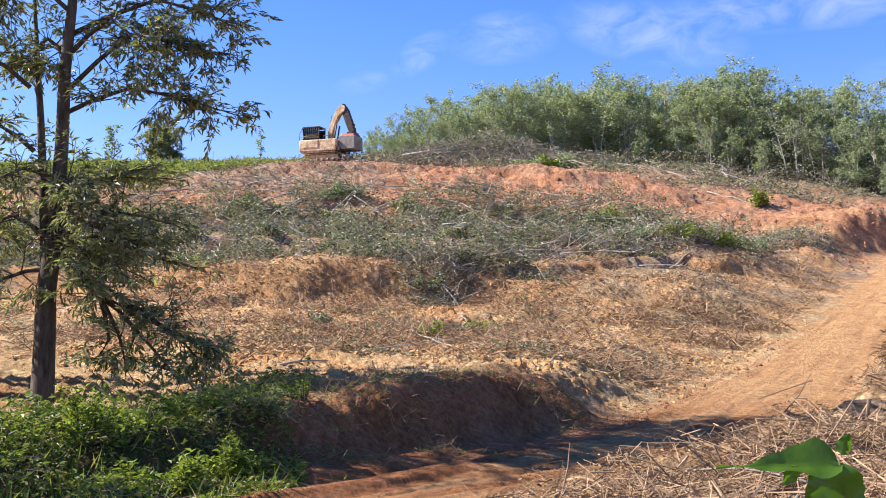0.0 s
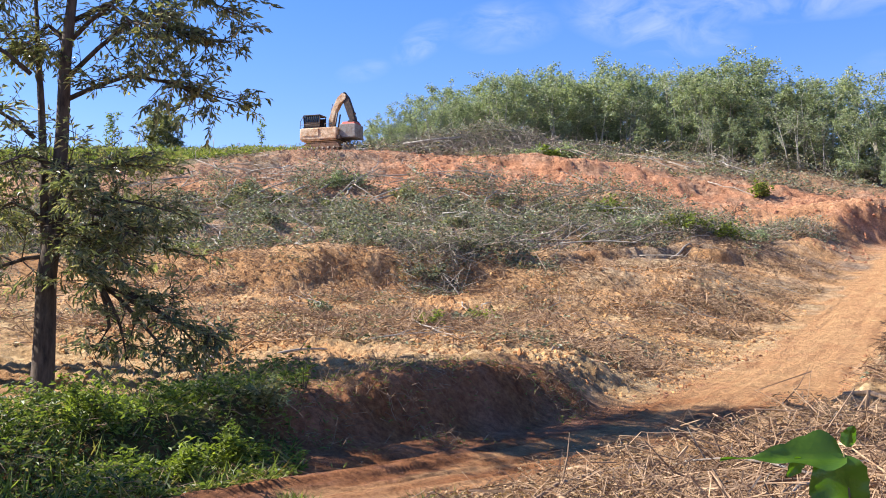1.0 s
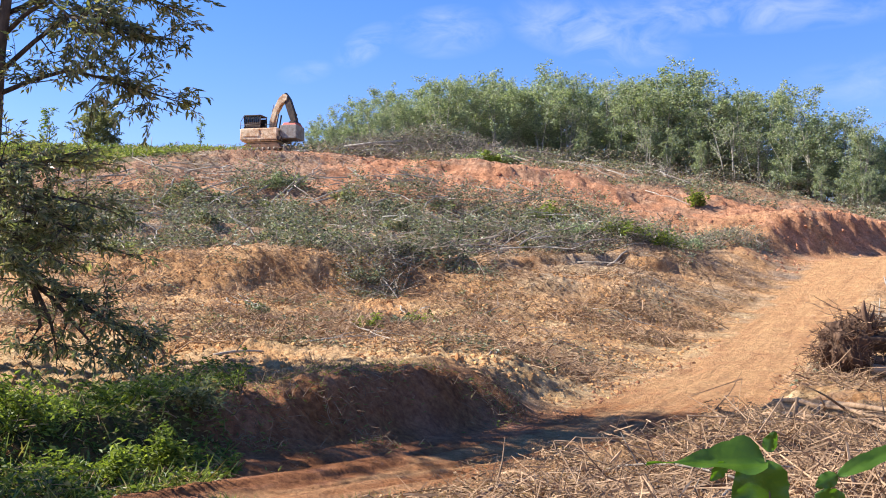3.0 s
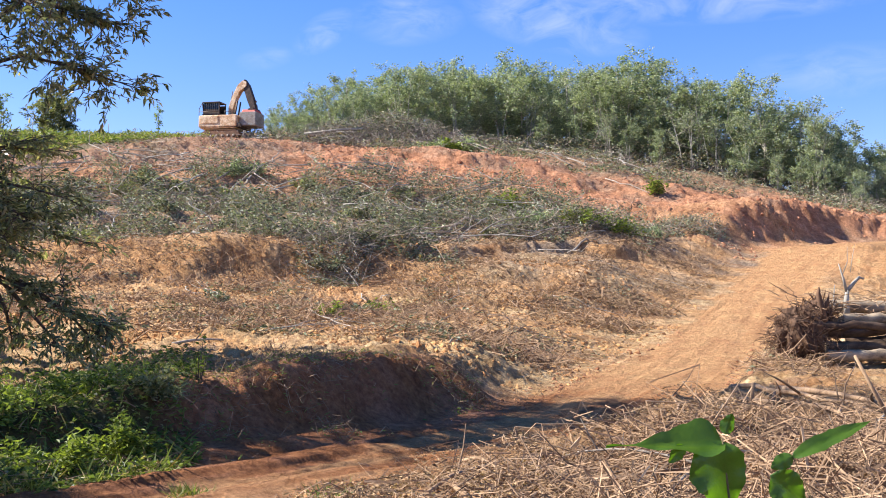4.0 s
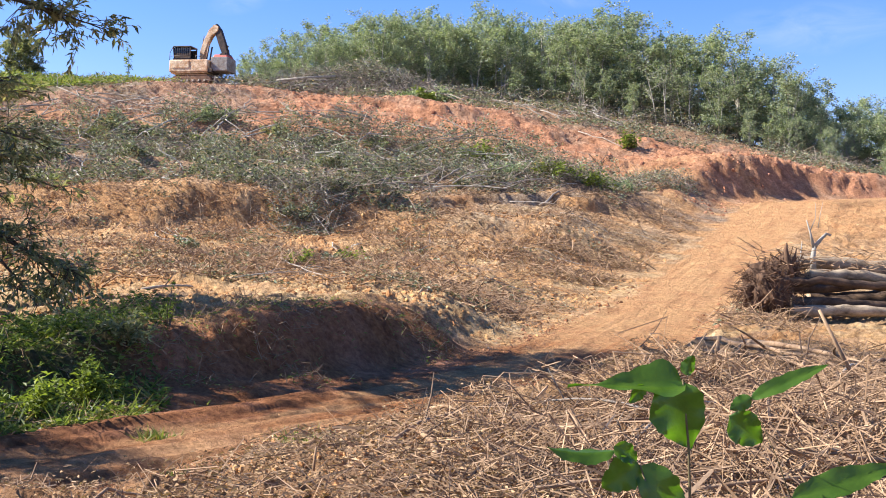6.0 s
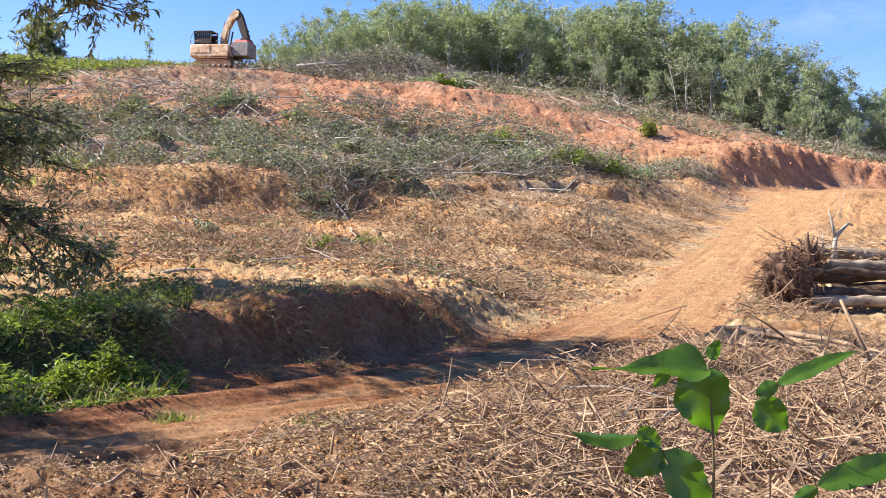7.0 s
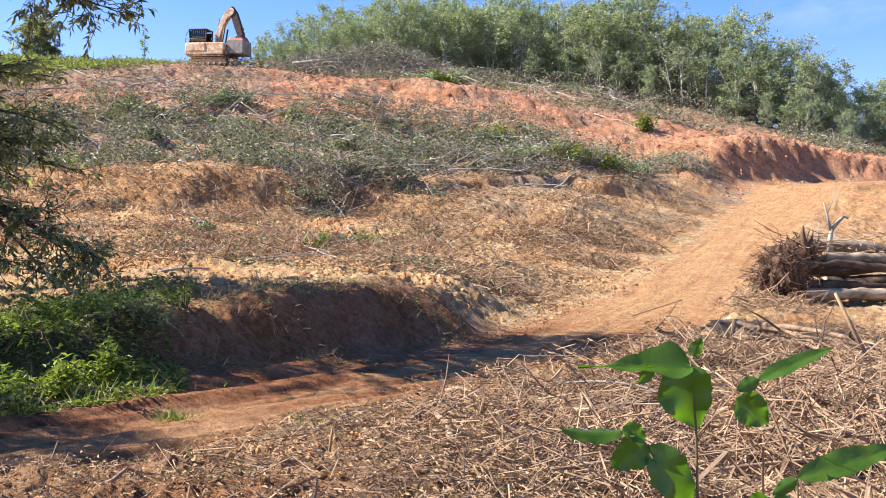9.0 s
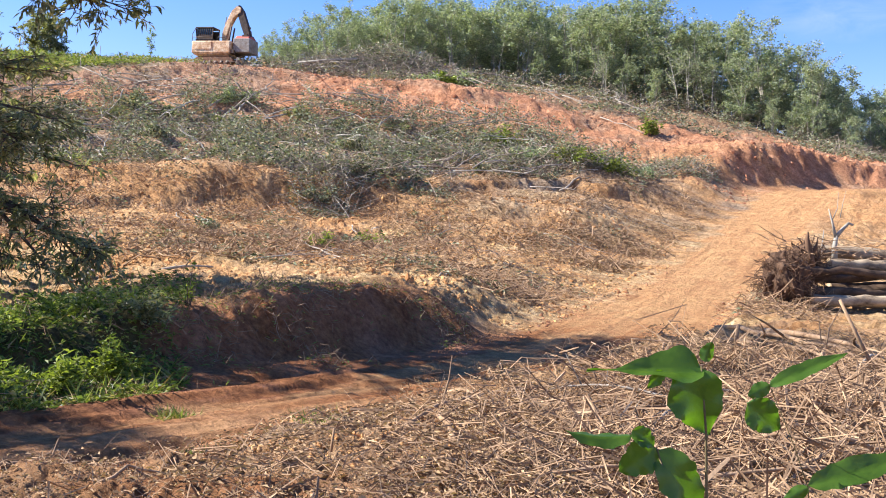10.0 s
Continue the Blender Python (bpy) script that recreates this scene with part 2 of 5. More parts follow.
# ---------------------------------------------------------------- materials
def material(name, rough=0.9, metal=0.0, spec=0.3):
    m = bpy.data.materials.new(name)
    m.use_nodes = True
    b = m.node_tree.nodes["Principled BSDF"]
    b.inputs["Roughness"].default_value = rough
    b.inputs["Metallic"].default_value = metal
    b.inputs["Specular IOR Level"].default_value = spec
    return m, m.node_tree.nodes, m.node_tree.links, b


def noise_node(nt, scale, detail=4, rough=0.6, coord="Object", stretch=None):
    nodes, links = nt.nodes, nt.links
    tc = nodes.new("ShaderNodeTexCoord")
    n = nodes.new("ShaderNodeTexNoise")
    n.inputs["Scale"].default_value, n.inputs["Detail"].default_value, n.inputs["Roughness"].default_value = scale, detail, rough
    if stretch:
        mp = nodes.new("ShaderNodeMapping")
        mp.inputs["Scale"].default_value = stretch
        links.new(tc.outputs[coord], mp.inputs["Vector"])
        links.new(mp.outputs[0], n.inputs["Vector"])
    else:
        links.new(tc.outputs[coord], n.inputs["Vector"])
    return n.outputs["Fac"]


def ramp(nt, value, *stops):
    r = nt.nodes.new("ShaderNodeValToRGB")
    els = r.color_ramp.elements
    while len(els) < len(stops):
        els.new(0.5)
    for e, (p, c) in zip(els, stops):
        e.position, e.color = p, (*c, 1)
    nt.links.new(value, r.inputs["Fac"])
    return r.outputs["Color"]


def mix(nt, fac, a, b, mode="MIX"):
    m = nt.nodes.new("ShaderNodeMixRGB")
    m.blend_type = mode
    for s, v in (("Fac", fac), ("Color1", a), ("Color2", b)):
        if isinstance(v, (int, float)):
            m.inputs[s].default_value = v
        elif isinstance(v, tuple):
            m.inputs[s].default_value = (*v, 1)
        else:
            nt.links.new(v, m.inputs[s])
    return m.outputs["Color"]


def bump(nt, value, bsdf, strength=0.5, dist=0.02):
    b = nt.nodes.new("ShaderNodeBump")
    b.inputs["Strength"].default_value, b.inputs["Distance"].default_value = strength, dist
    nt.links.new(value, b.inputs["Height"])
    nt.links.new(b.outputs["Normal"], bsdf.inputs["Normal"])


def attribute(nt, name):
    a = nt.nodes.new("ShaderNodeAttribute")
    a.attribute_name = name
    return a.outputs["Fac"]


def mix_amount(nt, a, b):
    """The part of a that is free of b."""
    m = nt.nodes.new("ShaderNodeMath")
    m.operation = "MULTIPLY_ADD"
    m.inputs[1].default_value = -0.8
    m.use_clamp = True
    nt.links.new(attribute(nt, b), m.inputs[0])
    nt.links.new(attribute(nt, a), m.inputs[2])
    return m.outputs[0]


def island(nt):
    return nt.nodes.new("ShaderNodeNewGeometry").outputs["Random Per Island"]


def make_ground():
    m, n, l, b = material("clay_ground", 0.95, 0, 0.15)
    nt = m.node_tree
    clay = ramp(nt, noise_node(nt, 0.45, 6, 0.65), (0.3, (0.40, 0.195, 0.08)), (0.5, (0.58, 0.335, 0.145)), (0.72, (0.72, 0.48, 0.26)))
    red = ramp(nt, noise_node(nt, 0.6, 6, 0.7), (0.3, (0.32, 0.135, 0.07)), (0.55, (0.53, 0.255, 0.14)), (0.75, (0.65, 0.375, 0.235)))
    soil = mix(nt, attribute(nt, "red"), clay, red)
    soil = mix(nt, attribute(nt, "dry"), soil, ramp(nt, noise_node(nt, 3.0, 5, 0.7), (0.35, (0.20, 0.135, 0.09)), (0.65, (0.46, 0.35, 0.235))))
    soil = mix(nt, attribute(nt, "chips"), soil, ramp(nt, noise_node(nt, 2.2, 6, 0.7), (0.34, (0.43, 0.265, 0.115)), (0.5, (0.62, 0.43, 0.21)), (0.68, (0.75, 0.57, 0.325))))
    soil = mix(nt, attribute(nt, "green"), soil, ramp(nt, noise_node(nt, 2.0, 5, 0.7), (0.35, (0.05, 0.065, 0.02)), (0.65, (0.12, 0.13, 0.05))))
    mottle = ramp(nt, noise_node(nt, 1.9, 8, 0.7), (0.36, (0.68, 0.63, 0.59)), (0.6, (1.14, 1.14, 1.14)))
    soil = mix(nt, 1.0, soil, mottle, "MULTIPLY")
    soil = mix(nt, mix_amount(nt, "road", "red"), soil, ramp(nt, noise_node(nt, 1.1, 6, 0.65), (0.3, (0.46, 0.23, 0.10)), (0.7, (0.62, 0.372, 0.165))))
    # red-brown that puts warm shade into track and bank soil; also ruts and verge
    soil = mix(nt, attribute(nt, "shade_soil_tint"), soil, ramp(nt, noise_node(nt, 4.0, 5, 0.7), (0.35, (0.22, 0.08, 0.028)), (0.65, (0.46, 0.20, 0.075))))
    fine = ramp(nt, noise_node(nt, 9.0, 6, 0.75), (0.34, (0.58, 0.54, 0.51)), (0.6, (1.14, 1.14, 1.14)))
    l.new(mix(nt, 1.0, soil, fine, "MULTIPLY"), b.inputs["Base Color"])
    add = nt.nodes.new("ShaderNodeMath")
    add.operation = "MULTIPLY_ADD"
    add.inputs[1].default_value = 2.4
    l.new(noise_node(nt, 1.7, 8, 0.72), add.inputs[0])
    l.new(noise_node(nt, 8.0, 10, 0.78), add.inputs[2])
    bump(nt, add.outputs[0], b, 1.0, 0.13)
    return m


def make_leaf(name, dark, light, rough=0.5, through=0.3, dead=None):
    m, n, l, b = material(name, rough, 0, 0.35)
    nt = m.node_tree
    col = ramp(nt, island(nt), *([(0.0, dark), (0.8, light)] + ([(0.93, dead)] if dead else [])))
    col = mix(nt, 1.0, col, ramp(nt, noise_node(nt, 1.2, 3), (0.3, (0.75, 0.75, 0.75)), (0.7, (1.15, 1.15, 1.1))), "MULTIPLY")
    l.new(col, b.inputs["Base Color"])
    tr = n.new("ShaderNodeBsdfTranslucent")
    l.new(mix(nt, 1.0, col, (1.5, 1.6, 0.7), "MULTIPLY"), tr.inputs["Color"])
    ms = n.new("ShaderNodeMixShader")
    ms.inputs["Fac"].default_value = through
    l.new(b.outputs[0], ms.inputs[1])
    l.new(tr.outputs[0], ms.inputs[2])
    l.new(ms.outputs[0], n["Material Output"].inputs["Surface"])
    return m


def make_wood(name, dark, light, scale=6.0, stretch=(1, 1, 0.25), rough=0.85, by_island=True, bumps=0.02):
    m, n, l, b = material(name, rough, 0, 0.25)
    nt = m.node_tree
    grain = noise_node(nt, scale, 6, 0.7, stretch=stretch)
    col = ramp(nt, grain, (0.32, dark), (0.68, light))
    if by_island:
        col = mix(nt, 1.0, col, ramp(nt, island(nt), (0.0, (0.55, 0.52, 0.5)), (1.0, (1.25, 1.22, 1.18))), "MULTIPLY")
    l.new(col, b.inputs["Base Color"])
    bump(nt, grain, b, 0.8, bumps)
    return m


GROUND = make_ground()
BARK = make_wood("bark_grey_brown", (0.035, 0.026, 0.02), (0.16, 0.12, 0.085), 9.0, by_island=False)
PALE_BARK = make_wood("pale_bark", (0.20, 0.18, 0.14), (0.50, 0.46, 0.38), 4.0, by_island=False)
LOG_BARK = make_wood("log_bark", (0.05, 0.032, 0.02), (0.50, 0.38, 0.24), 2.2, (0.8, 1.6, 1.6), by_island=False, bumps=0.04)
DARK_BARK = make_wood("dark_log_bark", (0.022, 0.014, 0.01), (0.15, 0.095, 0.058), 3.0, (0.8, 1.6, 1.6), by_island=False, bumps=0.04)
CUT_WOOD = make_wood("cut_wood", (0.38, 0.26, 0.14), (0.6, 0.45, 0.28), 8.0, by_island=False)
STRAW = make_wood("dry_twigs", (0.155, 0.092, 0.05), (0.54, 0.37, 0.22), 5.0)
GREY_TWIG = make_wood("grey_twigs", (0.17, 0.145, 0.115), (0.47, 0.415, 0.335), 5.0)
BRUSH_TWIG = make_wood("brush_twigs", (0.15, 0.115, 0.085), (0.46, 0.39, 0.31), 5.0)
ROOT = make_wood("root_mass", (0.06, 0.035, 0.022), (0.22, 0.13, 0.075), 6.0)
RUBBER_LEAF = make_leaf("plantation_leaves", (0.10, 0.14, 0.085), (0.40, 0.445, 0.27), 0.5, 0.28, (0.47, 0.48, 0.35))
TREE_LEAF = make_leaf("broad_tree_leaves", (0.085, 0.10, 0.052), (0.31, 0.315, 0.165), 0.33, 0.34, (0.42, 0.36, 0.22))
BRUSH_LEAF = make_leaf("wilted_leaves", (0.035, 0.045, 0.022), (0.34, 0.36, 0.23), 0.55, 0.16, (0.40, 0.29, 0.17))
GREEN_LEAF = make_leaf("fresh_leaves", (0.05, 0.08, 0.016), (0.27, 0.31, 0.06), 0.5, 0.4)
# fresh leaves with the mound's shade darkened into their colour
WEED_LEAF = make_leaf("shade_darkened_weeds", (0.035, 0.055, 0.012), (0.22, 0.27, 0.055), 0.5, 0.36, (0.36, 0.29, 0.15))
GRASS = make_leaf("grass_blades", (0.09, 0.13, 0.028), (0.28, 0.31, 0.08), 0.55, 0.35, (0.33, 0.27, 0.12))
DRY_LEAF = make_leaf("dry_litter", (0.13, 0.075, 0.038), (0.46, 0.305, 0.165), 0.85, 0.1)


# ---------------------------------------------------------------- mesh helpers
def mesh_of(name, verts, faces, mat, smooth_shade=False):
    """verts (n,3); faces: list of index arrays (m,k)."""
    me = bpy.data.meshes.new(name)
    verts = np.asarray(verts, np.float32)
    faces = [np.asarray(f, np.int32) for f in faces if len(f)]
    loops = np.concatenate([f.ravel() for f in faces])
    sizes = np.concatenate([np.full(len(f), f.shape[1], np.int32) for f in faces])
    me.vertices.add(len(verts))
    me.vertices.foreach_set("co", verts.ravel())
    me.loops.add(len(loops))
    me.loops.foreach_set("vertex_index", loops)
    me.polygons.add(len(sizes))
    me.polygons.foreach_set("loop_start", np.concatenate(([0], np.cumsum(sizes)[:-1])).astype(np.int32))
    me.polygons.foreach_set("loop_total", sizes)
    me.polygons.foreach_set("use_smooth", np.full(len(sizes), smooth_shade))
    me.update(calc_edges=True)
    me.validate()
    if mat:
        me.materials.append(mat)
    return me


class Soup:
    """Gathers many small pieces into one mesh."""

    def __init__(self):
        self.v, self.f, self.n = [], [], 0

    def add(self, v, faces):
        self.v.append(np.asarray(v, np.float32).reshape(-1, 3))
        self.f += [np.asarray(f) + self.n for f in faces]
        self.n += len(self.v[-1])

    def mesh(self, name, mat, smooth_shade=False):
        return mesh_of(name, np.concatenate(self.v), self.f, mat, smooth_shade)


def unit(v):
    return v / np.maximum(np.linalg.norm(v, axis=-1, keepdims=True), 1e-9)


def sides_of(d):
    ref = np.where(np.abs(d[:, 2:3]) > 0.9, np.array([[1.0, 0, 0]]), np.array([[0, 0, 1.0]]))
    a = unit(np.cross(d, ref))
    return a, np.cross(d, a)


def sticks(soup, p, q, r0, r1, sides=4, bend=None):
    """A batch of bent tapered sticks from p to q, with three rings each and pointed or cut ends."""
    p, q = np.atleast_2d(p).astype(float), np.atleast_2d(q).astype(float)
    n = len(p)
    r0, r1 = np.broadcast_to(np.asarray(r0, float), (n,)), np.broadcast_to(np.asarray(r1, float), (n,))
    mid = (p + q) / 2 + (bend if bend is not None else 0)
    a, b = sides_of(unit(q - p))
    ang = np.arange(sides) * 2 * math.pi / sides
    ring = a[:, None, :] * np.cos(ang)[None, :, None] + b[:, None, :] * np.sin(ang)[None, :, None]
    rm = (r0 + r1) / 2
    v = np.stack([p[:, None] + ring * r0[:, None, None], mid[:, None] + ring * rm[:, None, None], q[:, None] + ring * r1[:, None, None]], 1)
    base = np.arange(n)[:, None] * (3 * sides)
    k = np.arange(sides)
    k2 = (k + 1) % sides
    quads = [np.stack([base + lv * sides + k, base + lv * sides + k2, base + (lv + 1) * sides + k2, base + (lv + 1) * sides + k], -1).reshape(-1, 4) for lv in (0, 1)]
    caps = [base + k[::-1][None], base + 2 * sides + k[None]]
    soup.add(v.reshape(-1, 3), quads + caps)


def leaves(soup, c, d, up, length, width, fold=0.25):
    """A batch of leaves: two faces folded along the midrib, from c along d."""
    n = len(c)
    length, width = np.broadcast_to(length, (n,))[:, None], np.broadcast_to(width, (n,))[:, None]
    d = unit(d)
    s = unit(np.cross(d, up))
    nn = np.cross(s, d)
    v = np.stack([c, c + d * length * 0.45 + s * width / 2 + nn * width * fold, c + d * length - nn * length * 0.12, c + d * length * 0.45 - s * width / 2 + nn * width * fold], 1)
    b = np.arange(n)[:, None] * 4
    soup.add(v.reshape(-1, 3), [np.concatenate([b + np.array([[0, 1, 2]]), b + np.array([[0, 2, 3]])])])


def tube(soup, pts, radii, sides=8, cap=True):
    """One bent tube through pts."""
    pts, radii = np.asarray(pts, float), np.asarray(radii, float)
    tang = unit(np.gradient(pts, axis=0))
    a, b = sides_of(tang)
    ang = np.arange(sides) * 2 * math.pi / sides
    v = pts[:, None] + (a[:, None] * np.cos(ang)[None, :, None] + b[:, None] * np.sin(ang)[None, :, None]) * radii[:, None, None]
    k = np.arange(sides)
    k2 = (k + 1) % sides
    quads = np.concatenate([np.stack([i * sides + k, i * sides + k2, (i + 1) * sides + k2, (i + 1) * sides + k], -1) for i in range(len(pts) - 1)])
    faces = [quads]
    if cap:
        faces += [k[::-1][None], ((len(pts) - 1) * sides + k)[None]]
    soup.add(v.reshape(-1, 3), faces)


def rand_dirs(n, zlo=-1.0, zhi=1.0, rng=RNG):
    z = rng.uniform(zlo, zhi, n)
    a = rng.uniform(0, 2 * math.pi, n)
    r = np.sqrt(np.maximum(0, 1 - z * z))
    return np.stack([r * np.cos(a), r * np.sin(a), z], 1)


def thing(name, label, category, group="", kind="", at=(0, 0, 0)):
    ob = new(name)
    ob.empty_display_size = 0.2
    ob.location = at
    return tagged(ob, label, category, group, kind)


def child(name, me, parent, label=""):
    ob = new(name, me)
    ob.parent = parent
    return tagged(ob, label) if label else ob


# ---------------------------------------------------------------- ground sheet
def build_ground():
    az = np.radians(np.concatenate([np.linspace(-180, -36, 40)[:-1], np.linspace(-36, -26, 40)[:-1], np.linspace(-26, 33, 580)[:-1], np.linspace(33, 44, 40)[:-1], np.linspace(44, 180, 40)[:-1]]))
    rad = np.concatenate([np.geomspace(0.4, 4.0, 50)[:-1], np.geomspace(4.0, 125, 880)[:-1], np.geomspace(125, 4500, 60)])
    A, R = np.meshgrid(az, rad)
    X, Y = np.sin(A) * R, np.cos(A) * R
    Z = ground_z(X, Y)
    nr, na = X.shape
    idx = np.arange(nr * na).reshape(nr, na)
    nxt = np.roll(idx, -1, axis=1)
    quads = np.stack([idx[:-1], nxt[:-1], nxt[1:], idx[1:]], -1).reshape(-1, 4)
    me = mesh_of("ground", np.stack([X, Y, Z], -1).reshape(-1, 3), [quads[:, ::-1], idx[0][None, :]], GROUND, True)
    d, rz, hw, run = track_near(X, Y)
    edge = np.abs(d) - hw + 0.3 * fbm(X / 0.7, Y / 0.7, 3, 61)
    road = 1 - smooth(-0.1, 0.5, edge)
    big = fbm(X / 5, Y / 3, 4, 63)
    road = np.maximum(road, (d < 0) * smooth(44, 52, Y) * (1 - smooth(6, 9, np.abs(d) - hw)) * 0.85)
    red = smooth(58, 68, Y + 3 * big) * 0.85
    # bank and lower track reddened so that their shaded earth comes out warm
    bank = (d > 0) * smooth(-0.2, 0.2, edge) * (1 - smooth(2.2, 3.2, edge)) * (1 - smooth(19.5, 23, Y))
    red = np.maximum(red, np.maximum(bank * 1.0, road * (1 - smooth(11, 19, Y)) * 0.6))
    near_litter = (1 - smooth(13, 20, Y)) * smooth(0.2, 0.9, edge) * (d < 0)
    mid = smooth(43, 47, Y + 2 * big) * (1 - smooth(60, 68, Y + 2 * big)) * (1 - smooth(11, 14, X))
    patches = fbm(X / 2.2, Y / 1.2, 4, 68)
    chips = np.clip((0.45 + 0.9 * patches) * smooth(17, 20, Y) * (1 - smooth(36, 41, Y + 2 * big)) + (0.2 + 0.5 * patches) * smooth(36, 40, Y) * (1 - smooth(46, 52, Y)) * smooth(2, 7, X), 0, 0.85) * (1 - road) * (1 - bank)
    # warm shade tone put into the lower track's colour, streaked along the ruts
    shade_soil_tint = np.clip(0.42 + 0.9 * fbm(d * 3.2, run / 2.6, 4, 69, 0.6), 0, 0.9) * (1 - smooth(0.2, 0.7, edge)) * (1 - smooth(29, 35, run)) + 0.25 * smooth(0.25, 0.8, fbm(d * 4.0, run / 5.0, 4, 70)) * road * smooth(29, 35, run)
    litter_left = smooth(66, 70, Y) * (1 - smooth(80, 86, Y)) * smooth(0, 8, -X - 2 + 2 * big) * 0.55
    dry = np.clip(litter_left + (0.2 + 0.7 * patches) * smooth(35, 39, Y) * (1 - smooth(57, 63, Y)) * smooth(1, 6, X) + 0.5 * smooth(74, 78, Y) * smooth(3, 8, X) + near_litter * 0.38 + mid * 0.62 + 0.45 * smooth(0.15, 0.6, fbm(X / 2.5, Y / 1.5, 4, 67)), 0, 1) * (1 - road) * (1 - bank)
    green = np.clip(smooth(70, 75, Y + 2 * big) * smooth(11, 18, -X) + smooth(86, 94, Y) * 0.7 + smooth(73, 80, Y + 2 * big) * smooth(12, 20, X) * 0.28 + smooth(150, 200, R)
                    + smooth(-0.3, 0.5, -X - 0.15 * Y) * smooth(0.3, 1.2, edge) * (d > 0) * (1 - smooth(16, 19, Y)), 0, 1) * (1 - road)
    # darker, redder soil on the near verge towards -x
    shade_soil_tint = np.maximum(shade_soil_tint, near_litter * (1 - smooth(0.3, 2.4, X)) * np.clip(0.42 + 0.5 * patches, 0.1, 0.75))
    # the bank's warm shade tone, put into its soil colour in patches
    shade_soil_tint = np.maximum(shade_soil_tint, bank * np.clip(0.55 + 0.5 * fbm(X / 1.2, Y / 1.2, 4, 169), 0, 1))
    for name, arr in (("road", road), ("red", red), ("dry", dry), ("green", green), ("chips", chips), ("shade_soil_tint", shade_soil_tint)):
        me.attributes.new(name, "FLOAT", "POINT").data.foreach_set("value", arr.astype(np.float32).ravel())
    ob = new("ground", me)
    tagged(ob, "terraced orange clay hillside with a muddy dirt track", "ground", kind="structure")
    return ob


build_ground()


# ---------------------------------------------------------------- plantation on the hilltop
def grown_tree(height, seed, n_leaf, leaf_len, stems=2, spread=0.22, crown_from=0.3):
    """A slender tree: one or more leaning stems, forking limbs, and leaves in sprays at their ends. Returns wood and leaf meshes."""
    rng = np.random.default_rng(seed)
    wood, leaf = Soup(), Soup()
    tips = []
    for k in range(stems):
        lean = rng.normal(0, 0.06, 2) * height * (1 + k * 0.5)
        base = np.array([rng.normal(0, 0.15) * k, rng.normal(0, 0.15) * k, -0.3])
        t = np.linspace(0, 1, 6)
        hh = height * rng.uniform(0.85, 1.0)
        pts = base + np.stack([lean[0] * t ** 1.5 + rng.normal(0, 0.05, 6), lean[1] * t ** 1.5 + rng.normal(0, 0.05, 6), t * (hh * 0.92 + 0.3)], 1)
        tube(wood, pts, np.linspace(0.011, 0.002, 6) * height, 5)
        n_limb = 8
        for f in np.linspace(crown_from, 0.97, n_limb) + rng.normal(0, 0.03, n_limb):
            f = min(max(f, 0.15), 0.98)
            p = np.array([np.interp(f, t, pts[:, i]) for i in range(3)])
            a = rng.uniform(0, 2 * math.pi)
            length = height * spread * (1.15 - 0.6 * abs(f - 0.6)) * rng.uniform(0.7, 1.2)
            d = np.array([math.cos(a), math.sin(a), rng.uniform(0.5, 1.4)])
            q = p + unit(d) * length
            m = (p + q) / 2 + np.array([0, 0, -0.06 * length])
            tube(wood, [p, m, q], [0.005 * height * (1.2 - f), 0.003 * height * (1.2 - f), 0.0012 * height], 4)
            for g in (0.45, 0.75, 1.0):
                c = p + (q - p) * g
                for _ in range(2):
                    e = c + unit(rng.normal(0, 1, 3) + np.array([0, 0, 0.5])) * length * rng.uniform(0.2, 0.5)
                    sticks(wood, c, e, 0.0016 * height, 0.0006 * height, 3)
                    tips.append((c, e))
    cs = np.array([a for a, b in tips])
    es = np.array([b for a, b in tips])
    pick = rng.integers(0, len(tips), n_leaf)
    f = rng.uniform(0.2, 1.15, (n_leaf, 1))
    pos = cs[pick] * (1 - f) + es[pick] * f + rng.normal(0, 0.018 * height, (n_leaf, 3))
    d = unit(es[pick] - cs[pick]) * 0.5 + rand_dirs(n_leaf, -0.9, 0.5, rng)
    leaves(leaf, pos, d, rand_dirs(n_leaf, 0.2, 1, rng), leaf_len * rng.uniform(0.6, 1.2, n_leaf), leaf_len * 0.5 * rng.uniform(0.6, 1.1, n_leaf))
    return wood, leaf


def tree_thing(name, label, category, group, wood, leaf, bark, foliage, at=(0, 0, 0)):
    ob = thing(name, label, category, group, at=at)
    child("trunk", wood.mesh("trunk", bark, True), ob)
    child("crown", leaf.mesh("crown", foliage), ob)
    return ob


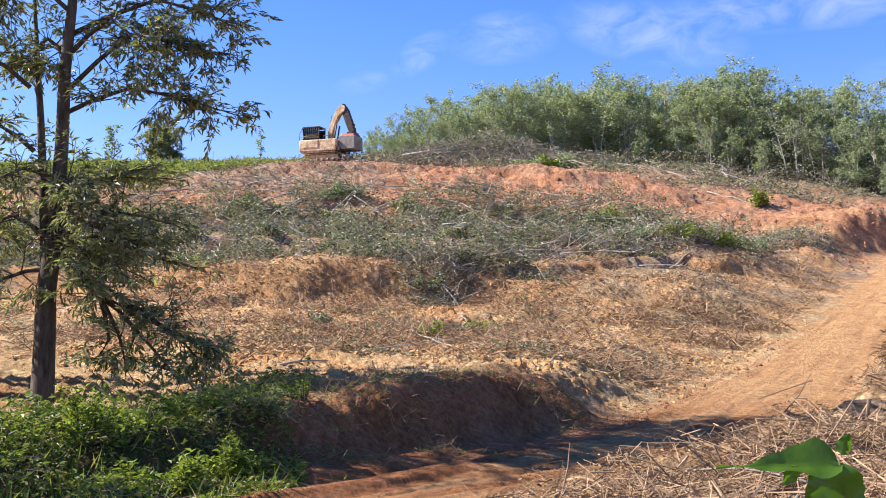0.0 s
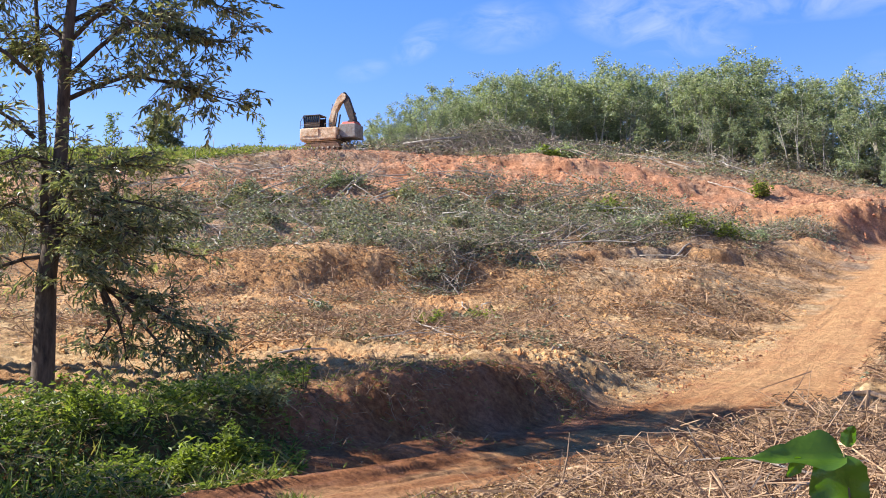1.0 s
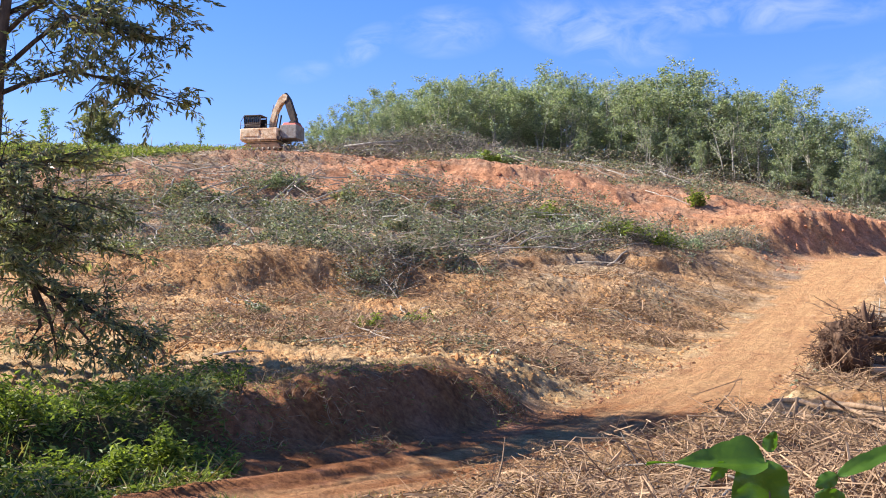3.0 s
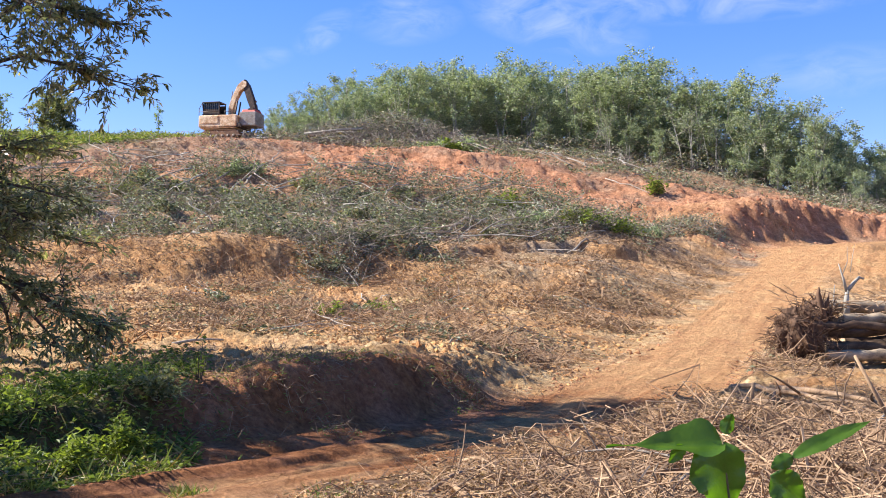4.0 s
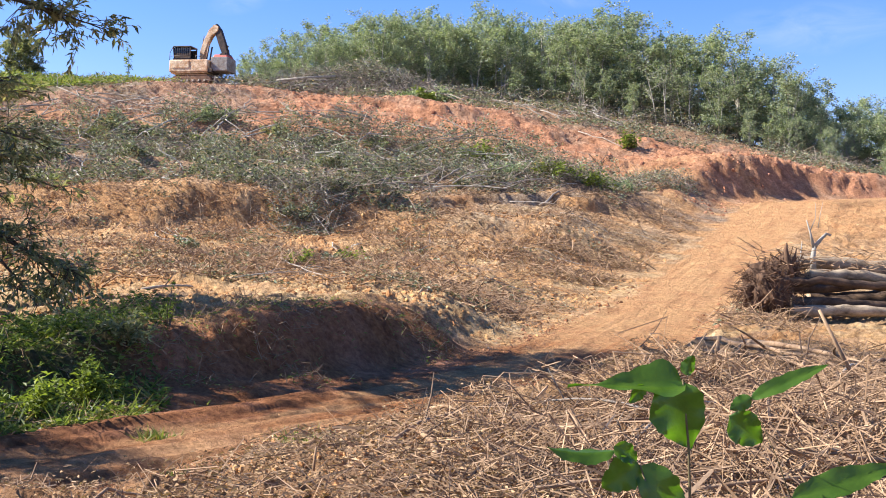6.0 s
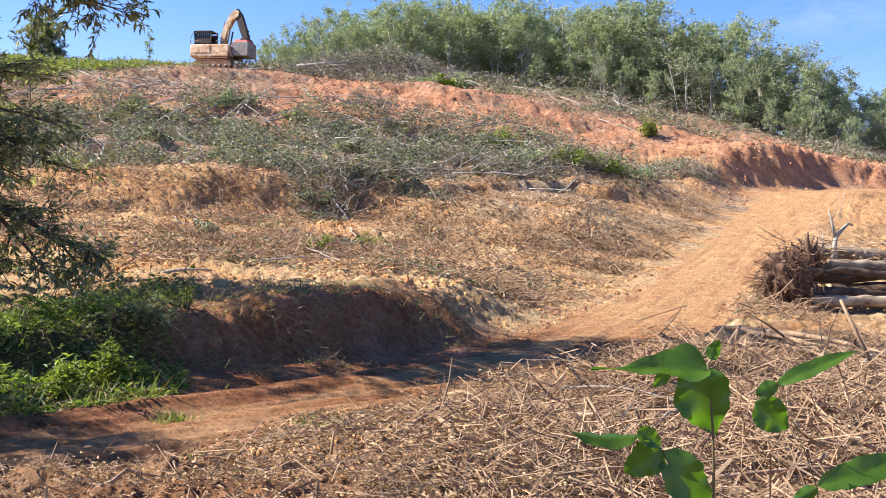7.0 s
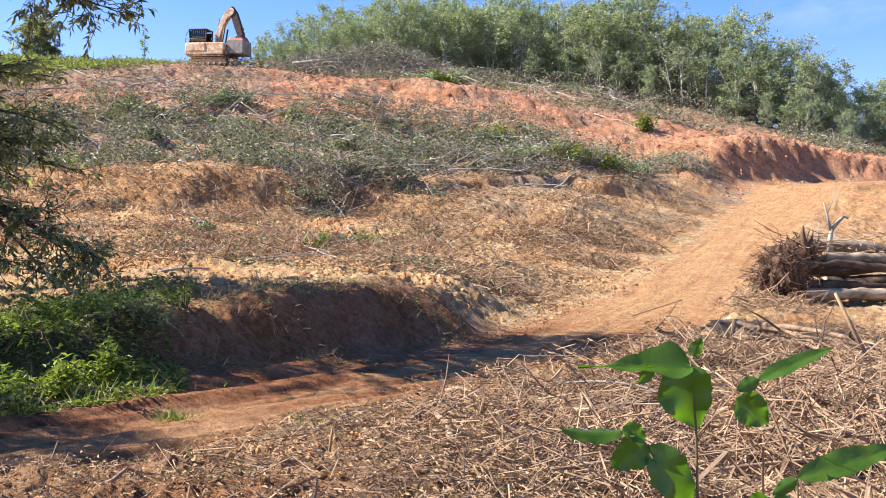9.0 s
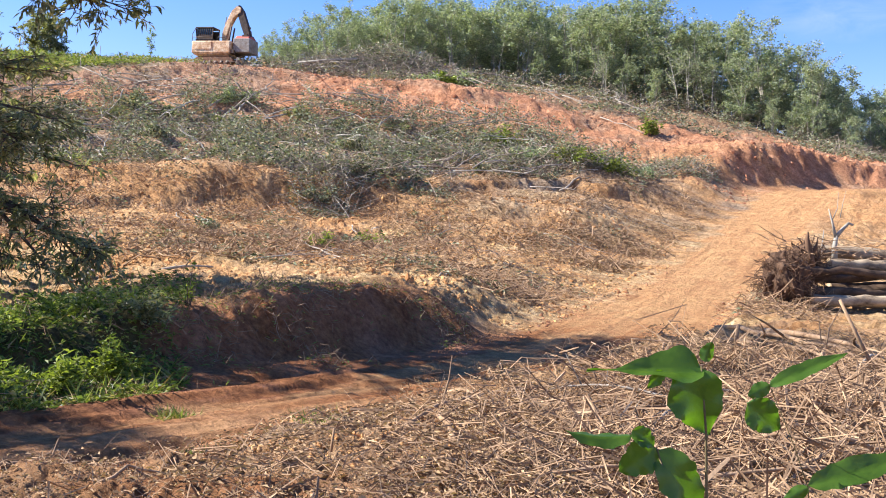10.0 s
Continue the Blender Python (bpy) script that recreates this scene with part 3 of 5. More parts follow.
def plantation():
    rng = np.random.default_rng(21)
    kinds = []
    for k in range(7):
        wood, leaf = grown_tree(8.0, 100 + k, 4400 if k < 6 else 900, 0.23, 2 if k % 2 else 3, 0.27, 0.06 if k < 6 else 0.4)
        kinds.append((wood, leaf))
    protos = [None] * len(kinds)
    heads = (-0.10, -0.06, -0.03, 0.0, 0.03, 0.1, 0.25, 0.33, 0.42, 0.52, 0.62)
    tall = (2.4, 4.2, 5.4, 7.2, 8.3, 8.6, 9.6, 9.4, 8.4, 7.2, 6.8)
    for row in range(-1, 7):
        x = -9.0 if row >= 0 else 10.0
        while x < 62:
            x += rng.uniform(1.7, 2.9) * (1 + 0.08 * row)
            front = np.interp(x, (-9, 0, 20, 30, 38, 48, 62), (92, 93.5, 95, 89.5, 85, 81, 76))
            y = front + row * 2.9 + rng.uniform(-1.2, 1.2)
            h = float(np.interp(x / y, heads, tall)) * rng.uniform(0.72, 1.06) * (0.4 if row < 0 else 0.75 if row == 0 else 1)
            if x / y > 0.66 or (row < 0 and rng.uniform() < 0.45):
                continue
            k = int(rng.integers(0, len(kinds)))
            sc = h / 8.0
            m = Matrix.Translation((x, y, at_ground(x, y))) @ Matrix.Rotation(rng.uniform(0, 6.28), 4, "Z") @ Matrix.Diagonal((sc * rng.uniform(0.95, 1.3), sc * rng.uniform(0.95, 1.3), sc, 1))
            if protos[k] is None:
                ob = tree_thing("plantation_tree", "slender young plantation tree with pale stems on the hilltop" if k != 6 else "thin half-bare plantation tree with pale forked stems",
                                "tree", "trees of the hilltop plantation", kinds[k][0], kinds[k][1], PALE_BARK, RUBBER_LEAF)
                ob.matrix_basis = m
                protos[k] = ob
            else:
                copy = protos[k].copy()
                scene.collection.objects.link(copy)
                copy.matrix_basis = m
                for c in protos[k].children:
                    cc = c.copy()
                    scene.collection.objects.link(cc)
                    cc.parent = copy


plantation()


def crest_trees():
    wood, leaf = grown_tree(3.2, 300, 8000, 0.24, 6, 0.60, 0.08)
    x, y = -24.6, 91.5
    tree_thing("round_tree", "small dense dark-green round tree on the crest", "tree", "", wood, leaf, BARK, TREE_LEAF, (x, y, at_ground(x, y)))
    wood, leaf = grown_tree(2.6, 301, 220, 0.2, 1, 0.2, 0.35)
    x, y = -15.7, 90
    tree_thing("sapling", "thin young sapling with sparse green leaves on the crest", "tree", "", wood, leaf, BARK, GREEN_LEAF, (x, y, at_ground(x, y)))
    wood, leaf = grown_tree(4.2, 302, 520, 0.25, 2, 0.2, 0.3)
    x, y = -29.0, 92
    tree_thing("slender_tree", "slender light-green tree on the crest", "tree", "", wood, leaf, BARK, GREEN_LEAF, (x, y, at_ground(x, y)))


crest_trees()


# ---------------------------------------------------------------- cover of branches, leaves and grass
def polar(n, az0, az1, r0, r1, rng):
    a = np.radians(rng.uniform(az0, az1, n))
    r = np.exp(rng.uniform(math.log(r0), math.log(r1), n))
    return np.sin(a) * r, np.cos(a) * r


def cover(name, label, category, x, y, keep, heap, leaf_n, leaf_len, leaf_mat, twig_n, twig_len, twig_r, twig_mat, rng, flat=0.35, wide=0.45, rise=0.35):
    """Strewn leaves and twigs over a stretch of ground: one thing of kind stuff with its two parts."""
    ob = thing(name, label, category, kind="stuff")
    use = rng.permutation(np.nonzero(keep)[0])
    xl, yl = x[use], y[use]
    h = heap(xl, yl)
    zl = ground_z(xl, yl)
    if leaf_n:
        k = np.arange(min(leaf_n, len(xl)))
        s = Soup()
        n = len(k)
        pos = np.stack([xl[k], yl[k], zl[k] + 0.01 + h[k] * rng.uniform(0, 1, n) ** 0.6], 1)
        d = rand_dirs(n, -0.4, flat, rng)
        length = leaf_len * rng.uniform(0.5, 1.3, n)
        leaves(s, pos, d, rand_dirs(n, 0.1, 1, rng), length, length * wide * rng.uniform(0.6, 1.3, n))
        child("foliage", s.mesh(name + "_leaves", leaf_mat), ob)
    if twig_n:
        k = np.arange(len(xl))[::-1][:twig_n]
        s = Soup()
        n = len(k)
        pos = np.stack([xl[k], yl[k], zl[k] + 0.01 + h[k] * rng.uniform(0, 0.9, n)], 1)
        d = rand_dirs(n, -0.25, rise, rng)
        length = twig_len * rng.uniform(0.35, 1.0, n) ** 1.5
        q = pos + d * length[:, None]
        q[:, 2] = np.maximum(q[:, 2], ground_z(q[:, 0], q[:, 1]) + 0.01)
        r = twig_r * rng.uniform(0.3, 1.0, n) * np.where(rng.uniform(0, 1, n) < 0.07, 2.2, 1.15)
        sticks(s, pos, q, r, r * 0.6, 3, rng.normal(0, 0.26, (n, 3)) * length[:, None])
        child("twigs", s.mesh(name + "_twigs", twig_mat), ob)
    return ob


def flat_heap(a):
    return lambda x, y: a * (0.4 + np.clip(0.6 + fbm(x / 1.5, y / 1.5, 3, 71), 0, 2))


def build_cover():
    rng = np.random.default_rng(33)
    # dry litter round the near side of the track
    x, y = polar(90000, -26, 34, 4.5, 21, rng)
    d, rz, hw, run = track_near(x, y)
    near = (d < 0) & (np.abs(d) > hw + 0.15 + 0.4 * fbm(x, y, 2, 73)) & (rng.uniform(0, 1, len(x)) < 0.07 + 0.93 * smooth(-1.6, 2.4, x + 0.12 * (y - 8)))
    near &= fbm(x / 1.1, y / 1.1, 3, 74) + rng.normal(0, 0.3, len(x)) > -0.12
    cover("dry_litter", "straw-coloured dry twigs and torn leaves covering the clay", "litter", x, y, near, flat_heap(0.11), 44000, 0.05, DRY_LEAF, 0, 0.40, 0.0056, STRAW, rng, 0.3, 0.4)
    stick = near & (rng.uniform(0, 1, len(x)) < 0.22 + 0.78 * smooth(-0.3, 3.0, x)) & (rng.uniform(0, 1, len(x)) < 0.12 + 0.88 * smooth(0.8, 2.6, np.abs(d) - hw)) & (rng.uniform(0, 1, len(x)) < 1 - 0.7 * smooth(10.5, 13.5, y))
    cover("dry_twigs", "straw-coloured dry twigs strewn thickly over the litter", "twigs", x, y, stick, flat_heap(0.13), 0, 1, DRY_LEAF, 14000, 0.40, 0.0056, STRAW, rng, 0.3, 0.4)
    right = near & (rng.uniform(0, 1, len(x)) < smooth(1.2, 4.0, x)) & (np.abs(d) > hw + 1.6) & (y < 11.8 + rng.normal(0, 0.8, len(x)))
    cover("coarse_twigs", "thicker pale curling twigs heaped on the dry litter", "twigs", x, y, right, flat_heap(0.20), 0, 1, DRY_LEAF, 3600, 0.75, 0.0085, STRAW, rng, 0.3, 0.35, 0.5)
    fibre = (d < -hw - 0.3) & (x < 2.2) & (y < 12.5)
    cover("brown_chaff", "fine brown chaff and root fibres over the near clay", "litter", x, y, fibre, flat_heap(0.05), 9000, 0.035, DRY_LEAF, 5000, 0.17, 0.0035, STRAW, rng, 0.4, 0.4, 0.5)
    # tufts and dead stems hanging on the bank
    x, y = polar(30000, -14, 14, 11, 22, rng)
    d, rz, hw, run = track_near(x, y)
    on_bank = (d > hw + 0.5) & (d < hw + 3.6) & (x > -0.17 * y) & (y < 21) & (fbm(x / 0.8, y / 0.8, 3, 76) + rng.normal(0, 0.2, len(x)) > 0.3)
    cover("bank_tufts", "dead stems, roots and small tufts hanging on the shaded red bank", "grass", x, y, on_bank, flat_heap(0.05), 1100, 0.10, GRASS, 800, 0.4, 0.006, STRAW, rng, 0.8, 0.18, 0.8)
    # the slope above the bank
    x, y = polar(60000, -24, 26, 19, 44, rng)
    d, rz, hw, run = track_near(x, y)
    patch = fbm(x / 3, y / 2, 3, 75)
    keep = (np.abs(d) > hw + 0.6) & ((y > 23.5 + 1.5 * patch) | (x > 9)) & ((d < 0) | (d > hw + 0.9 + 0.5 * patch)) & (patch + rng.normal(0, 0.35, len(x)) > 0.12) & ((d > 0) | (x > 9))
    cover("slash_litter", "grey-brown twigs and chips strewn over the lower slope", "litter", x, y, keep, flat_heap(0.10), 20000, 0.11, DRY_LEAF, 13000, 0.85, 0.012, STRAW, rng, 0.3, 0.35)
    cover("wilted_sprays", "wilted grey-green leaf sprays on the lower slope", "litter", x, y, keep & (fbm(x / 2, y / 1.5, 3, 77) > 0.25), flat_heap(0.14), 4500, 0.14, BRUSH_LEAF, 0, 1, 0.01, GREY_TWIG, rng)
    # the middle benches
    x, y = polar(170000, -24, 21, 43.5, 67, rng)
    d, rz, hw, run = track_near(x, y)
    patch = fbm(x / 4, y / 2.2, 4, 79)
    keep = (d > hw + 3.5) & (0.5 * patch + fbm(x / 1.7, y / 1.3, 3, 81) + rng.normal(0, 0.22, len(x)) > -0.02) & (x < 15.5 - 0.3 * np.maximum(0, y - 60) * 2) & ~((y < 51.3) & (x > 4.5 + patch)) & ~((y < 45.5) & (x > -9) & (x < -1.6) & (patch < 0.6))
    tall = lambda x, y: 0.08 + 1.6 * np.clip(fbm(x / 1.7, y / 1.3, 3, 81), 0, 1) ** 1.3 + 0.4 * np.clip(fbm(x / 0.8, y / 0.8, 2, 80), 0, 1) + 0.5 * smooth(61, 64, y) * (1 - smooth(65.5, 67.5, y))
    cover("felled_brush", "grey-green heaps of felled branches and wilting leaves on the benches", "brush", x, y, keep, tall, 80000, 0.18, BRUSH_LEAF, 7500, 1.4, 0.015, BRUSH_TWIG, rng, 0.7, 0.45, 0.75)
    cover("pale_sticks", "pale broken sticks lying criss-cross over the felled brush", "sticks", x, y, keep & (fbm(x / 3, y / 2, 3, 82) > 0.0), tall, 0, 1, BRUSH_LEAF, 900, 2.2, 0.022, GREY_TWIG, rng, 0.5, 0.45, 0.45)
    # brush and dead roots along the bench towards the upper track
    x, y = polar(40000, 8, 23, 48, 66, rng)
    d, rz, hw, run = track_near(x, y)
    off = y - np.interp(x, (8, 11, 21, 24), (52.0, 52.8, 61.0, 62.5))
    ridge = lambda x, y: 0.15 + 0.75 * np.exp(-((y - np.interp(x, (8, 11, 21, 24), (52.0, 52.8, 61.0, 62.5))) / 1.0) ** 2) * np.clip(0.6 + 0.8 * fbm(x / 1.2, y / 1.2, 3, 181), 0.1, 1.3)
    keep = (np.abs(off) < 1.5 + 0.6 * fbm(x / 1.5, y, 2, 183)) & (x > 7.5) & (x < 22.8) & (d > hw + 1.0)
    cover("bench_brush", "grey-green brush and dead roots along the edge of a bench", "brush", x, y, keep, ridge, 9000, 0.16, BRUSH_LEAF, 1800, 1.0, 0.015, BRUSH_TWIG, rng, 0.7, 0.45, 0.75)
    x, y = polar(60000, 5, 24, 36, 57, rng)
    d, rz, hw, run = track_near(x, y)
    keep = (d > hw + 1.0) & (x > 2) & (fbm(x / 2.4, y / 1.3, 4, 185) + rng.normal(0, 0.3, len(x)) > 0.15)
    cover("bench_litter", "brown twigs, chips and dead leaves on the lower benches", "litter", x, y, keep, flat_heap(0.14), 6000, 0.13, DRY_LEAF, 2600, 0.9, 0.014, STRAW, rng, 0.4, 0.4, 0.5)
    # brush slumped over the orange cut
    x, y = polar(16000, -4, 3, 39.5, 46, rng)
    slump = lambda x, y: 0.9 * np.exp(-((x + 0.4) / 1.1) ** 2 - ((y - 43.0) / 1.6) ** 2)
    cover("slumped_brush", "dark green brush and branches slumped over the orange cut", "brush", x, y, slump(x, y) > 0.12, slump, 1600, 0.15, BRUSH_LEAF, 420, 1.5, 0.014, GREY_TWIG, rng, 0.6, 0.4, 0.6)
    # twigs on the upper scarp
    x, y = polar(12000, -22, 12, 67.5, 84, rng)
    keep = (fbm(x / 2.5, y / 2, 3, 84) + 0.5 * smooth(-4, 12, -x) + rng.normal(0, 0.25, len(x)) > 0.35) & (x < 8)
    cover("scarp_litter", "brown twigs and dead leaves on the bare red scarp", "litter", x, y, keep, flat_heap(0.12), 3500, 0.2, DRY_LEAF, 2400, 1.4, 0.014, BRUSH_TWIG, rng, 0.4, 0.4, 0.5)
    # ground under the plantation
    x, y = polar(60000, -6, 33, 75, 99, rng)
    d, rz, hw, run = track_near(x, y)
    patch = fbm(x / 4, y / 2.5, 3, 83)
    keep = (y > 77 + 3.0 * patch - 0.12 * np.maximum(x - 12, 0) * 2) & (patch + rng.normal(0, 0.2, len(x)) > np.where(y < np.interp(x, (0, 20, 30, 38, 48, 62), (93.5, 95, 89.5, 85, 81, 76)) - 3.5, 0.12, -0.5)) & (d > hw + 2.0) & (y > 80 - 0.35 * np.clip(x - 5, 0, 22))
    cover("hilltop_brush", "low tangle of green shrubs and branches in front of the plantation", "brush", x, y, keep, lambda x, y: 0.35 + 0.7 * np.clip(fbm(x / 3, y / 2, 3, 85), 0, 1) + 0.6 * smooth(86, 93, y) + 1.3 * smooth(-3, 1.5, y - np.interp(x, (0, 20, 30, 38, 48, 62), (93.5, 95, 89.5, 85, 81, 76))) * smooth(12, 22, x), 24000, 0.25, BRUSH_LEAF, 3800, 1.9, 0.016, BRUSH_TWIG, rng, 0.6, 0.45, 0.7)
    # heaps of cut branches on the crest
    x, y = polar(60000, -4, 7, 84, 92, rng)
    blob = lambda x, y: 3.0 * np.exp(-((x - 3.6) / 4.2) ** 2 - ((y - 88.5) / 2.2) ** 2) + 1.2 * np.exp(-((x + 1.5) / 2.0) ** 2 - ((y - 89) / 1.6) ** 2)
    cover("branch_heap", "tangled heap of cut grey branches and leaves on the crest", "brush", x, y, blob(x, y) > 0.3, blob, 8000, 0.26, BRUSH_LEAF, 4600, 2.6, 0.018, GREY_TWIG, rng, 0.6)
    # grass along the crest
    x, y = polar(60000, -26, -6.5, 69, 96, rng)
    patch = fbm(x / 3, y / 3, 3, 87)
    keep = (y > 70.3 + 1.5 * patch + 1.3 * np.maximum(0, x + 20.5)) & (rng.uniform(0, 1, len(x)) < smooth(9, 16, -x))
    cover("crest_grass", "bright green grass and weeds along the crest", "grass", x, y, keep, lambda x, y: 0.35 + 0.3 * fbm(x, y, 2, 89), 24000, 0.36, GRASS, 0, 1, 0.01, GREY_TWIG, rng, 0.9, 0.25)


build_cover()


# ---------------------------------------------------------------- tree and undergrowth beside the track
def spray(wood, leaf, p, q, rng, twigs, per, leaf_len, r=0.012, droop=0.12):
    """Twigs along a limb from p to q with long leaves bunched at their ends."""
    length = np.linalg.norm(q - p)
    for _ in range(twigs):
        f = rng.uniform(0.25, 1.0)
        c = p + (q - p) * f
        d = unit(unit(q - p) * 0.7 + rand_dirs(1, -0.5, 0.5, rng)[0] * 0.9)
        e = c + d * rng.uniform(0.3, 0.75)
        sticks(wood, c, e, r * 0.7, r * 0.25, 4, rng.normal(0, 0.03, 3))
        n = int(per * rng.uniform(0.7, 1.3))
        g = rng.uniform(0.35, 1.05, (n, 1))
        pos = c + (e - c) * g + rng.normal(0, 0.025, (n, 3))
        ld = d * 0.8 + rand_dirs(n, -0.8, 0.5, rng) * 0.9 - np.array([0, 0, droop])
        ln = leaf_len * rng.uniform(0.6, 1.2, n)
        leaves(leaf, pos, ld, rand_dirs(n, 0.2, 1, rng), ln, ln * rng.uniform(0.22, 0.34, n), 0.2)


def big_tree():
    rng = np.random.default_rng(55)
    wood, leaf, leaf_low = Soup(), Soup(), Soup()
    stem = np.array([(0, 0, -0.4), (0.0, 0, 0.1), (0.02, 0, 1.3), (0.0, 0.05, 2.2), (0.12, 0.1, 3.3), (0.2, 0.1, 4.9), (0.26, 0.0, 6.3), (0.36, 0, 7.5), (0.42, 0.1, 9.0), (0.3, 0.1, 11.0)])
    tube(wood, stem, [0.30, 0.22, 0.195, 0.185, 0.15, 0.125, 0.11, 0.09, 0.06, 0.02], 12)
    second = np.array([(-0.02, 0.1, 2.3), (-0.22, 0.35, 4.2), (-0.36, 0.5, 5.5), (-0.5, 0.6, 6.7), (-0.62, 0.6, 8.4)])
    tube(wood, second, [0.1, 0.085, 0.07, 0.055, 0.02], 8)
    limbs = [  # start x z, knee x z, end x y z, leafiness
        (0.26, 5.9, 1.5, 6.95, 3.1, -0.3, 6.55, 1.2), (0.25, 5.5, 1.5, 6.0, 3.45, 0.2, 5.5, 1.3), (0.33, 7.0, 1.9, 7.7, 3.2, 0.4, 7.35, 1.0), (0.3, 6.6, 1.2, 7.2, 2.3, -0.9, 6.2, 0.9),
        (0.1, 2.9, 0.95, 2.15, 2.6, -0.4, 1.35, 1.1), (0.1, 3.0, 0.8, 3.4, 1.85, -0.6, 3.0, 1.6), (0.12, 3.3, 0.7, 4.1, 1.4, 0.5, 4.5, 1.5),
        (0.1, 3.1, -0.7, 3.6, -1.7, 0.4, 3.2, 1.4), (-0.3, 4.8, -1.0, 5.3, -2.2, 0.3, 5.0, 0.9), (-0.4, 6.0, -1.2, 6.6, -2.2, -0.4, 6.6, 1.0)]
    limbs += [
        (0.15, 3.8, 0.5, 4.2, 0.9, -1.2, 3.7, 1.5), (0.2, 4.2, -0.3, 4.4, -0.8, -1.1, 3.9, 1.3), (0.1, 2.7, 0.6, 2.7, 1.3, -1.1, 2.2, 1.3), (0.35, 7.4, -0.3, 7.9, -1.2, -0.5, 7.6, 1.2),
        (0.3, 6.5, -0.2, 7.0, -0.9, 0.8, 6.6, 1.1), (1.4, 2.0, 2.2, 1.5, 2.9, 0.2, 0.85, 0.9), (0.38, 8.2, 1.2, 8.8, 2.2, 0.0, 8.5, 1.0), (0.05, 2.6, -0.7, 2.4, -1.5, -0.5, 1.7, 1.0), (0.4, 9, 0.8, 9.8, 1.5, 0.8, 9.6, 1.5), (0.4, 9.2, -0.4, 10, -1.4, 0.3, 9.8, 1.6), (0.35, 9.8, 0.2, 10.6, 0.1, -1.0, 10.8, 1.6), (0.38, 8.6, 0.2, 9.4, 0.3, 1.5, 9.2, 1.6)]
    limbs += [
        (1.0, 2.1, 1.7, 1.5, 2.6, -0.3, 0.5, 0.6), (0.9, 2.2, 1.4, 1.4, 1.6, -0.2, 0.7, 0.5), (1.5, 1.8, 2.4, 1.4, 3.3, 0.1, 1.0, 0.7), (1.0, 2.1, 1.2, 1.3, 0.9, 0.0, 0.7, 0.35),
        (0.1, 2.9, 0.9, 3.2, 2.3, 0.2, 2.7, 0.7), (0.12, 3.3, 1.0, 3.7, 2.4, 0.3, 3.4, 0.7), (0.1, 2.8, 0.7, 2.8, 1.6, 0.4, 2.5, 0.5)]
    for x0, z0, x1, z1, x2, y2, z2, lush in limbs:
        lush = lush * (0.6 if z2 < 5 else 0.95)
        p, k, q = np.array((x0, 0.05, z0)), np.array((x1, y2 * 0.4, z1)), np.array((x2, y2, z2))
        tube(wood, [p, p * 0.5 + k * 0.5 + np.array([0, 0, 0.05]), k, k * 0.5 + q * 0.5 + np.array([0, 0, 0.04]), q], [0.05, 0.042, 0.034, 0.022, 0.008], 6)
        target = leaf if z2 > 5 else leaf_low
        spray(wood, target, p * 0.4 + k * 0.6, k, rng, int(5 * lush), 9, 0.2)
        spray(wood, target, k, q, rng, int(21 * lush), 12, 0.2)
        for _ in range(int(11 * lush)):
            c = (k + (q - k) * rng.uniform(0.0, 0.95)) if rng.uniform() < 0.75 else (p + (k - p) * rng.uniform(0.4, 1))
            e = c + unit(np.array([rng.normal(0.3 * np.sign(x2), 0.55), rng.normal(0, 0.6), rng.normal(-0.05, 0.45)])) * rng.uniform(0.4, 0.95)
            tube(wood, [c, (c + e) / 2 + rng.normal(0, 0.05, 3), e], [0.014, 0.010, 0.004], 5)
            spray(wood, target, c, e, rng, 6, 11, 0.175)
    x, y = -7.32, 19.4
    ob = thing("broadleaf_tree", "tall dark-trunked tree with long drooping leaves above the weeds", "tree", "trees beside the track", at=(x, y, at_ground(x, y)))
    child("trunk", wood.mesh("trunk", BARK, True), ob)
    child("upper_crown", leaf.mesh("upper_crown", TREE_LEAF), ob)
    child("lower_crown", leaf_low.mesh("lower_crown", TREE_LEAF), ob)
    # its neighbours further along the track, unseen, placed for the shade they cast
    for x, y, turn, size in ((-11.6, 16.2, 130, 0.75), (-11.4, 10.6, 40, 0.7)):
        copy_thing(ob, pose(x, y, at_ground(x, y), 0, 0, turn) @ Matrix.Diagonal((size, size, size, 1)))
    # an unseen tall tree, placed for its shade on bank and track
    wood, leaf = grown_tree(14.5, 401, 1500, 0.34, 2, 0.17, 0.66)
    x, y = -11.6, 17.3
    tree_thing("tall_tree", "tall slim tree with a high leafy crown beside the track", "tree", "trees beside the track", wood, leaf, BARK, TREE_LEAF, (x, y, at_ground(x, y)))
    # the unseen tall trees placed so that their shade falls along the track
    for x, y, seed, high in ((-12.8, 21.6, 402, 18.0),):
        wood, leaf = grown_tree(high, seed, 1500, 0.36, 3, 0.14, 0.80)
        tree_thing("tall_tree", "tall slim tree with a high leafy crown beside the track", "tree", "trees beside the track", wood, leaf, BARK, TREE_LEAF, (x, y, at_ground(x, y)))


big_tree()


